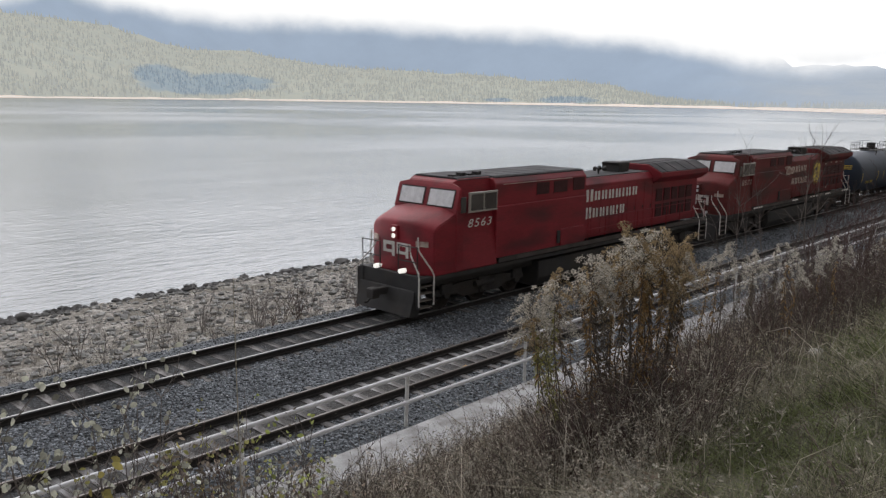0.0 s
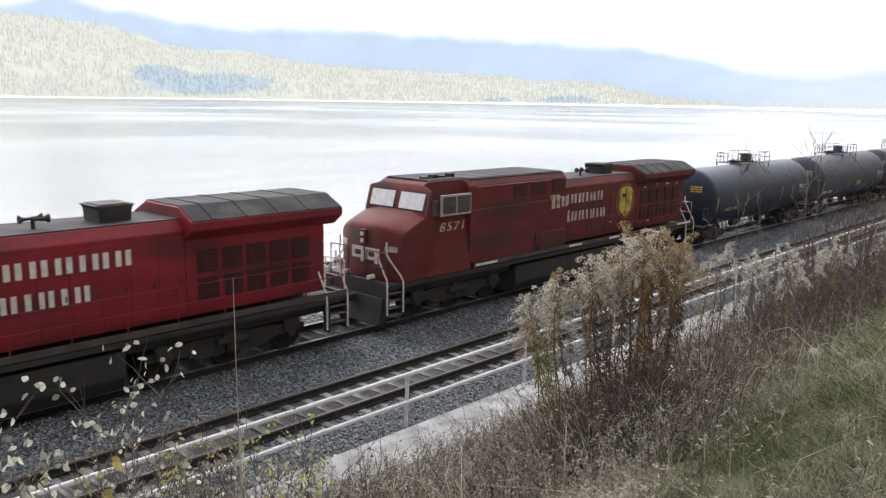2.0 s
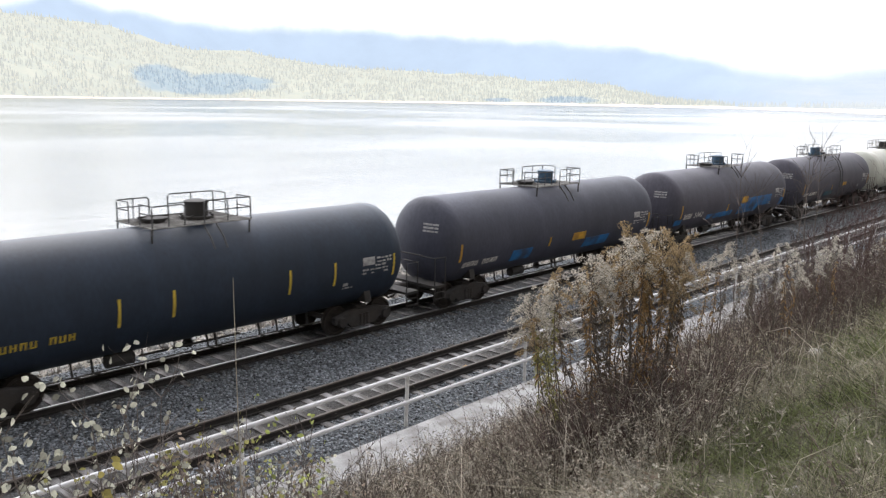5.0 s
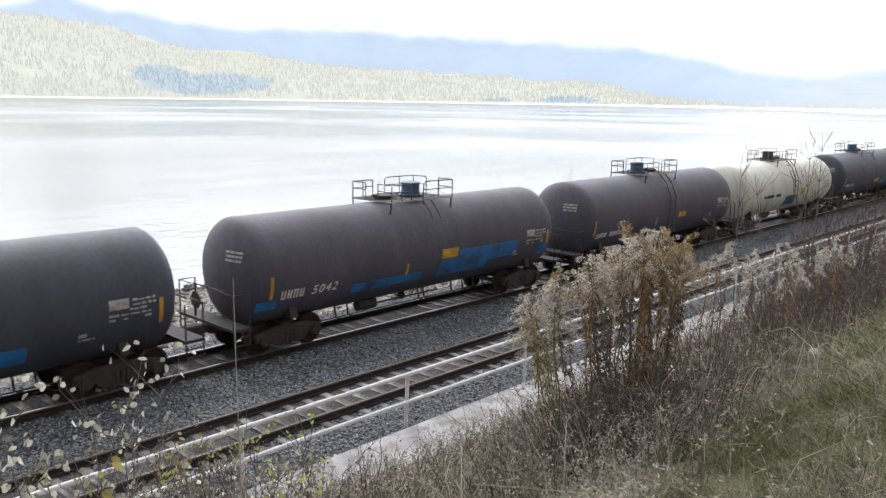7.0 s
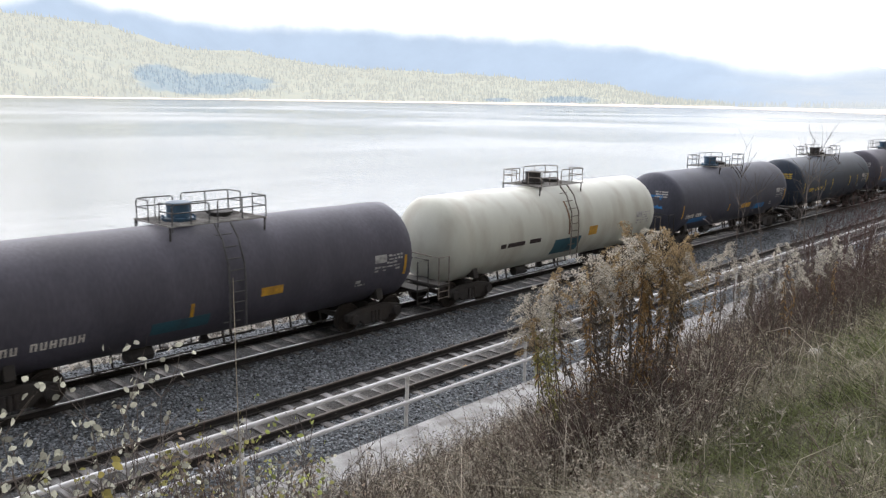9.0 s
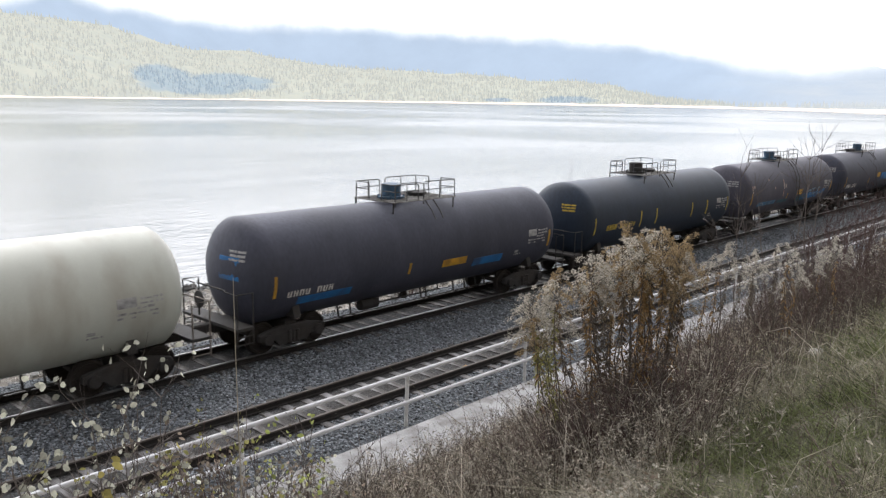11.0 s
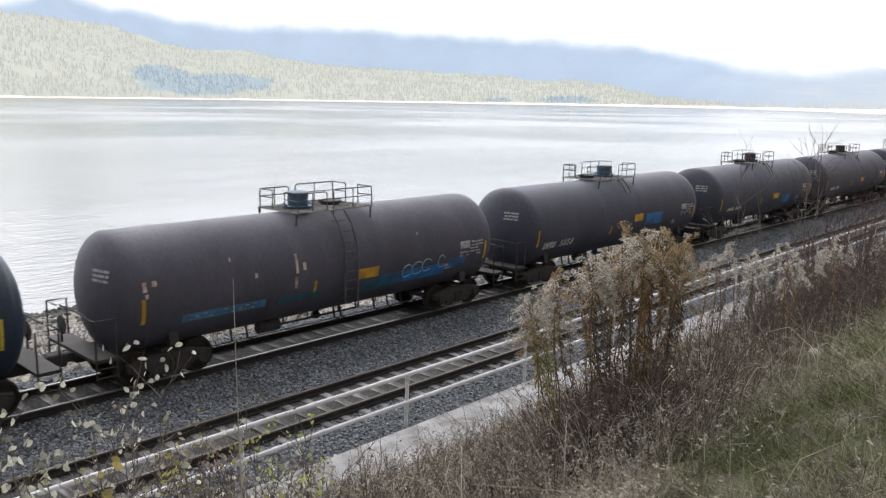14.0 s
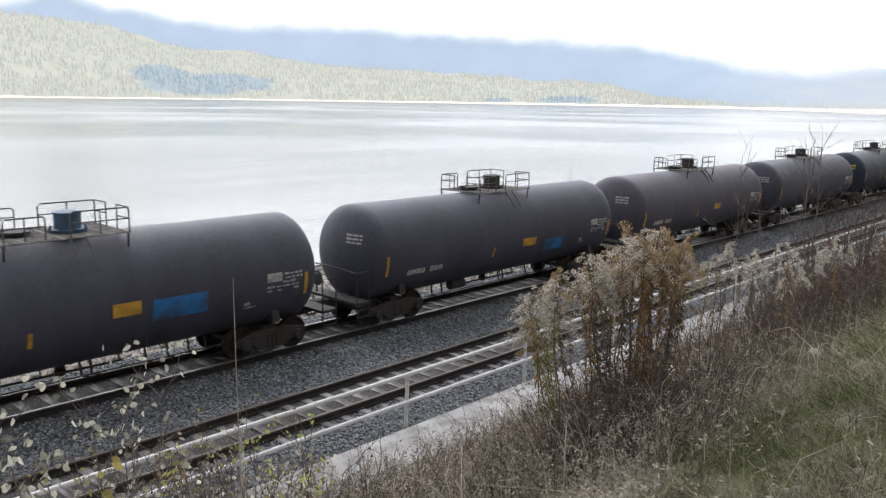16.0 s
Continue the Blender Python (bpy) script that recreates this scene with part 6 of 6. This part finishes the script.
def build_fallen_leaves():
    """Withered leaves lying on the slope and caught in the weeds."""
    rng = random.Random(12)
    tan, pale = Heap(), Heap()
    n = 0
    while n < 3600:
        az, d = rng.uniform(30, 70), 5.5 + 14 * rng.random()
        p = around(az, d)
        if not -15.2 < p.y < -8.7 or noise.noise(Vector((p.x * 0.8, p.y * 0.8, 3))) < -0.2:
            continue
        n += 1
        q = Vector((p.x, p.y, slope_z(p.x, p.y) + (0.02 if rng.random() < 0.6 else rng.uniform(0.05, 0.45))))
        (pale if rng.random() < 0.3 else tan).oval(q, rand_dir(rng, 0.1), rng.uniform(0.035, 0.085), rng.uniform(0.02, 0.05))
    for _ in range(3800):
        az, d = rng.uniform(46, 63), rng.uniform(5.0, 8.0)
        p = around(az, d)
        q = Vector((p.x, p.y, slope_z(p.x, p.y) + rng.uniform(0.02, 0.3)))
        (pale if rng.random() < 0.6 else tan).oval(q, rand_dir(rng, 0.1), rng.uniform(0.03, 0.07), rng.uniform(0.015, 0.04))
    M["tan_leaf"] = plant_mat("tan_leaf", (0.32, 0.26, 0.205), 0.5)
    M["bleached_leaf"] = plant_mat("bleached_leaf", (0.50, 0.48, 0.42), 0.3)
    root = tagged(new("fallen_leaves"), "withered tan leaves scattered among the weeds", "leaves", kind="stuff")
    tan.mesh("tan_leaves", M["tan_leaf"], root)["kind"] = "stuff"
    pale.mesh("bleached_leaves", M["bleached_leaf"], root)["kind"] = "stuff"


build_fallen_leaves()


def build_grass():
    rng = random.Random(8)
    green, straw = Heap(), Heap()
    n = 0
    while n < 88000:
        az = rng.uniform(38, 82)
        d = 2.6 + 26 * rng.random() ** 1.9
        p = around(az, d)
        if p.y > -13.2 + 1.2 * noise.noise(Vector((p.x * 0.4, p.y * 0.4, 0))) and not (p.y > -15 and rng.random() < 0.18 and p.y < -9.2):
            continue
        g = noise.noise(Vector((p.x * 0.55, p.y * 0.55, 5))) + 0.5 * noise.noise(Vector((p.x * 2, p.y * 2, 5)))
        clump = noise.noise(Vector((p.x * 3.2, p.y * 3.2, 1))) * 1.3 + 0.4 * noise.noise(Vector((p.x * 9, p.y * 9, 2)))
        if clump < -0.05 and rng.random() < 0.85:
            continue
        n += 1
        isg = rng.random() < (0.50 + 1.3 * g + (0.12 if d < 9 else 0.0))
        h = rng.uniform(0.08, 0.28) * (1 + 1.3 * clump) * (1.0 if isg else 1.35)
        if not isg and rng.random() < 0.10:
            h *= rng.uniform(1.6, 3.2)
        base = Vector((p.x, p.y, slope_z(p.x, p.y) - 0.01))
        dirn = Vector((rng.gauss(0, 0.5), rng.gauss(0, 0.5), 1.0)).normalized()
        bend = Vector((rng.gauss(0, 0.5), rng.gauss(0, 0.5) + 0.2, -0.25)) * h
        (green if isg else straw).blade(base, dirn, h, 0.004 + 0.0007 * d, bend)
    tagged(green.mesh("green_grass", M["grass_green"]), "rough green autumn grass on the slope", "grass", kind="stuff")
    tagged(straw.mesh("straw_grass", M["grass_straw"]), "dry straw coloured grass on the slope", "grass", kind="stuff")


build_grass()


def twiggy(heap, rng, p, d, length, r, depth, tips, curl=0.25, split=3):
    pts = [p]
    for _ in range(3):
        d = (d + Vector((rng.gauss(0, curl), rng.gauss(0, curl), rng.gauss(0.06, curl * 0.6))) * 0.5).normalized()
        pts.append(pts[-1] + d * length / 3)
    heap.stalk(pts, r, r * 0.55, 5 if depth > 1 else 3)
    if depth == 0:
        tips.append((pts[-1], d))
        tips.append((pts[2], d))
        return
    for k in range(split):
        q = pts[rng.choice((1, 2, 3))]
        nd = (d + rand_dir(rng) * 0.75 + Vector((0, 0, 0.15))).normalized()
        twiggy(heap, rng, q, nd, length * rng.uniform(0.45, 0.75), r * 0.55, depth - 1, tips, curl, split)
    tips.append((pts[-1], d))


def bare_shrub(seed, bark, stems=5, depth=2):
    """Leafless bush, 1 unit high."""
    rng = random.Random(seed)
    P = new("bare_shrub")
    for _ in range(stems):
        hp = Heap()
        d = Vector((rng.gauss(0, 0.28), rng.gauss(0, 0.28), 1)).normalized()
        twiggy(hp, rng, Vector((rng.gauss(0, 0.03), rng.gauss(0, 0.03), 0)), d, rng.uniform(0.55, 0.8), 0.010, depth, [], 0.2)
        hp.mesh("branch", bark, P)
    return P


def build_shore_brush():
    rng = random.Random(55)
    protos = [bare_shrub(s, M[b], n, 2) for s, b, n in ((1, "twig_grey", 6), (2, "weed_red", 7), (3, "twig_bark", 4), (4, "twig_grey", 4))]
    first = set()
    for i in range(95):
        x = 4 + 62 * rng.random()
        y = 3.5 + 4.8 * rng.random() ** 1.6
        h = rng.uniform(0.6, 1.5) * (1.5 if rng.random() < 0.18 else 1.0)
        k = rng.randrange(4)
        m = pose(x, y, slope_z(x, y) - 0.03, 0, 0, rng.uniform(0, 360)) @ Matrix.Scale(h, 4)
        if k in first:
            ob = copy_thing(protos[k], m)
            ob.matrix_basis = m
        else:
            ob = protos[k]
            ob.matrix_basis = m
            first.add(k)
        tagged(ob, "leafless reddish brush beside the track" if k == 1 else "leafless grey brush on the stony shore", "bush", "brush along the shore")
    # low dead growth between the stones
    low_s, low_t = Heap(), Heap()
    for _ in range(2600):
        x, y = 3 + 60 * rng.random(), 3.3 + 7.5 * rng.random() ** 1.5
        if noise.noise(Vector((x * 0.5, y * 0.5, 8))) < -0.1:
            continue
        weed((low_s, low_t), rng, Vector((x, y, slope_z(x, y) - 0.02)), rng.uniform(0.2, 0.6), "brown")
    root = tagged(new("shore_weeds"), "low dead weeds between the shore stones", "weeds", kind="stuff")
    low_s.mesh("stems", M["weed_stem"], root)["kind"] = "stuff"
    low_t.mesh("leaf_litter", M["weed_pale"], root)["kind"] = "stuff"


build_shore_brush()


def sapling(x, y, h, seed, label, leaf=None, leaves=0, size=0.06, r=0.012, depth=2, stems=1, spread=0.12, split=4, bark="twig_bark"):
    """A young tree or tall shrub with twigs and, where it has them, a few leaves."""
    rng = random.Random(seed)
    S = tagged(new("sapling"), label, "shrub")
    S.location = (x, y, slope_z(x, y) - 0.04)
    tips = []
    for _ in range(stems):
        hp = Heap()
        d = Vector((rng.gauss(0, spread), rng.gauss(0, spread), 1)).normalized()
        p = Vector((rng.gauss(0, 0.05), rng.gauss(0, 0.05), 0)) if stems > 1 else Vector((0, 0, 0))
        pts = [p]
        for i in range(6):
            d = (d + Vector((rng.gauss(0, 0.06), rng.gauss(0, 0.06), 0.03))).normalized()
            pts.append(pts[-1] + d * h / 6)
        hp.stalk(pts, r, r * 0.25, 6)
        if depth:
            for i in range(2, 7):
                for _k in range(max(1, split - 2)):
                    nd = (d * 0.9 + rand_dir(rng) * 0.8).normalized()
                    twiggy(hp, rng, pts[i], nd, h * rng.uniform(0.1, 0.2), r * 0.35, depth - 1, tips, 0.25, 2)
        hp.mesh("trunk", M[bark], S)
    if leaf and tips:
        lf = Heap()
        for _ in range(leaves):
            p, d = tips[rng.randrange(len(tips))]
            lf.oval(p + rand_dir(rng) * 0.05, rand_dir(rng, -0.1), size * rng.uniform(0.6, 1.3), size * rng.uniform(0.5, 0.85))
        lf.mesh("foliage", M[leaf], S, "last autumn leaves")
    return S


def on_slope(az, d):
    p = around(az, d)
    return p.x, p.y


def whip():
    """A straight dead stalk with two short broken ones at its foot."""
    x, y = on_slope(32.1, 4.9)
    w = tagged(new("dead_stalk"), "tall straight pale dead stalk on the slope", "plant")
    w.location = (x, y, slope_z(x, y) - 0.04)
    for dx, h, r in ((0.0, 3.05, 0.0075), (0.035, 0.85, 0.011), (-0.03, 0.6, 0.009)):
        hp = Heap()
        hp.stalk([Vector((dx + 0.006 * math.sin(5 * t), 0.01 * t, h * t)) for t in (0, 0.2, 0.4, 0.6, 0.8, 1.0)], r, r * 0.3, 6)
        hp.mesh("stalk", M["weed_pale"], w)
    return w


whip()
for az, d, h, sd, lf, n in ((20.2, 5.6, 2.3, 11, "leaf_pale", 60), (22.2, 5.9, 2.55, 12, "leaf_pale", 70), (24.4, 6.2, 2.35, 13, "leaf_pale", 60), (21.4, 5.0, 1.75, 14, "leaf_yellow", 40),
                            (19.0, 6.4, 2.35, 15, "leaf_pale", 40), (26.5, 6.0, 1.8, 16, "leaf_pale", 26), (36.5, 6.4, 1.85, 17, "leaf_green", 46), (34.0, 6.8, 1.7, 18, "leaf_pale", 20),
                            (30.0, 6.2, 1.7, 19, "leaf_yellow", 16)):
    x, y = on_slope(az, d)
    lab = {"leaf_pale": "shrub with a few pale green leaves on the slope", "leaf_yellow": "low shrub with yellow autumn leaves", "leaf_green": "small shrub with bright green leaves"}[lf]
    sapling(x, y, h, sd, lab, lf, round(n * (2.6 if lf == "leaf_green" else 1.9)), 0.045 if lf == "leaf_green" else 0.068, 0.011, 2, 3, 0.10 if lf == "leaf_green" else 0.16, 4)
for az, d, h, sd in ((25.2, 6.6, 1.9, 41), (28.4, 6.8, 1.7, 42), (31.5, 7.0, 1.75, 43), (33.8, 7.4, 1.6, 44), (38.5, 7.6, 1.5, 45), (41.5, 8.2, 1.45, 46), (19.8, 6.0, 2.35, 47), (23.3, 5.4, 2.2, 48)):
    x, y = on_slope(az, d)
    sapling(x, y, h, sd, "bare brown twiggy shrub on the slope", "brown_leaf", 14, 0.04, 0.010, 2, 3, 0.22, 4)
rng_low = random.Random(90)
for i in range(24):
    x, y = on_slope(rng_low.uniform(16, 37), rng_low.uniform(5.0, 6.6))
    lf = ("brown_leaf", "leaf_pale", "olive_leaf", "tan_leaf")[i % 4]
    lab = ("low brown leaved shrub in the undergrowth", "low shrub with small pale leaves", "low shrub with olive leaves", "low shrub with curled tan leaves")[i % 4]
    sapling(x, y, rng_low.uniform(1.1, 1.85), 200 + i, lab, lf, 240, 0.038, 0.009, 2, 4, 0.22, 4, "weed_red" if i % 3 == 0 else "twig_bark")
for az, d, h, sd in ((67.2, 22, 4.5, 21), (70.3, 23, 4.2, 22), (71.0, 22, 4.55, 23), (71.3, 22.4, 4.3, 30), (69.3, 24, 3.9, 24), (66.2, 23, 3.5, 29), (68.4, 24, 3.6, 31)):
    x, y = on_slope(az, d)
    sapling(x, y, h, sd, "bare slender sapling above the tracks", r=0.02, depth=2, spread=0.04, split=6)
for az, d, h, sd in ((72.0, 25, 2.3, 61), (72.9, 27, 2.6, 62), (73.8, 26, 2.4, 63), (74.6, 28, 2.9, 64), (75.4, 27, 2.6, 65), (73.3, 31, 3.0, 66), (71.5, 29, 2.4, 67), (72.3, 22, 2.2, 68), (73.1, 21, 2.4, 69), (74.0, 22, 2.6, 70), (74.9, 21, 2.5, 71), (75.6, 23, 2.9, 72), (71.7, 24, 2.1, 73), (73.5, 24, 2.8, 74), (74.4, 25, 3.0, 75)):
    x, y = on_slope(az, d)
    sapling(x, y, h, sd, "bare reddish shrub beside the siding", r=0.014, depth=2, stems=4, spread=0.2, split=5, bark="weed_red")
for az, d, h, sd in ((55.4, 46, 4.8, 26), (56.6, 47, 4.4, 27), (48.0, 36, 2.8, 28)):
    x, y = on_slope(az, d)
    sapling(x, y, h, sd, "bare sapling growing on the lake shore", r=0.02, depth=2, spread=0.08, split=5)


def motions():
    for ob, x0 in TRAIN:
        walk(ob, [(t, pose(x0 - SPEED * t, 0, 0)) for t in (0.0, 4.0, 8.0, 12.0, 16.0)])
    for wheel, r in WHEELS:
        x, y, z = wheel.location
        step = 2 / FPS if r > 0.5 else 1 / FPS
        n = round(16.0 / step)
        walk(wheel, [(i * step, pose(x, y, z) @ Matrix.Rotation(-SPEED * i * step / r, 4, "Y")) for i in range(n + 1)])


motions()
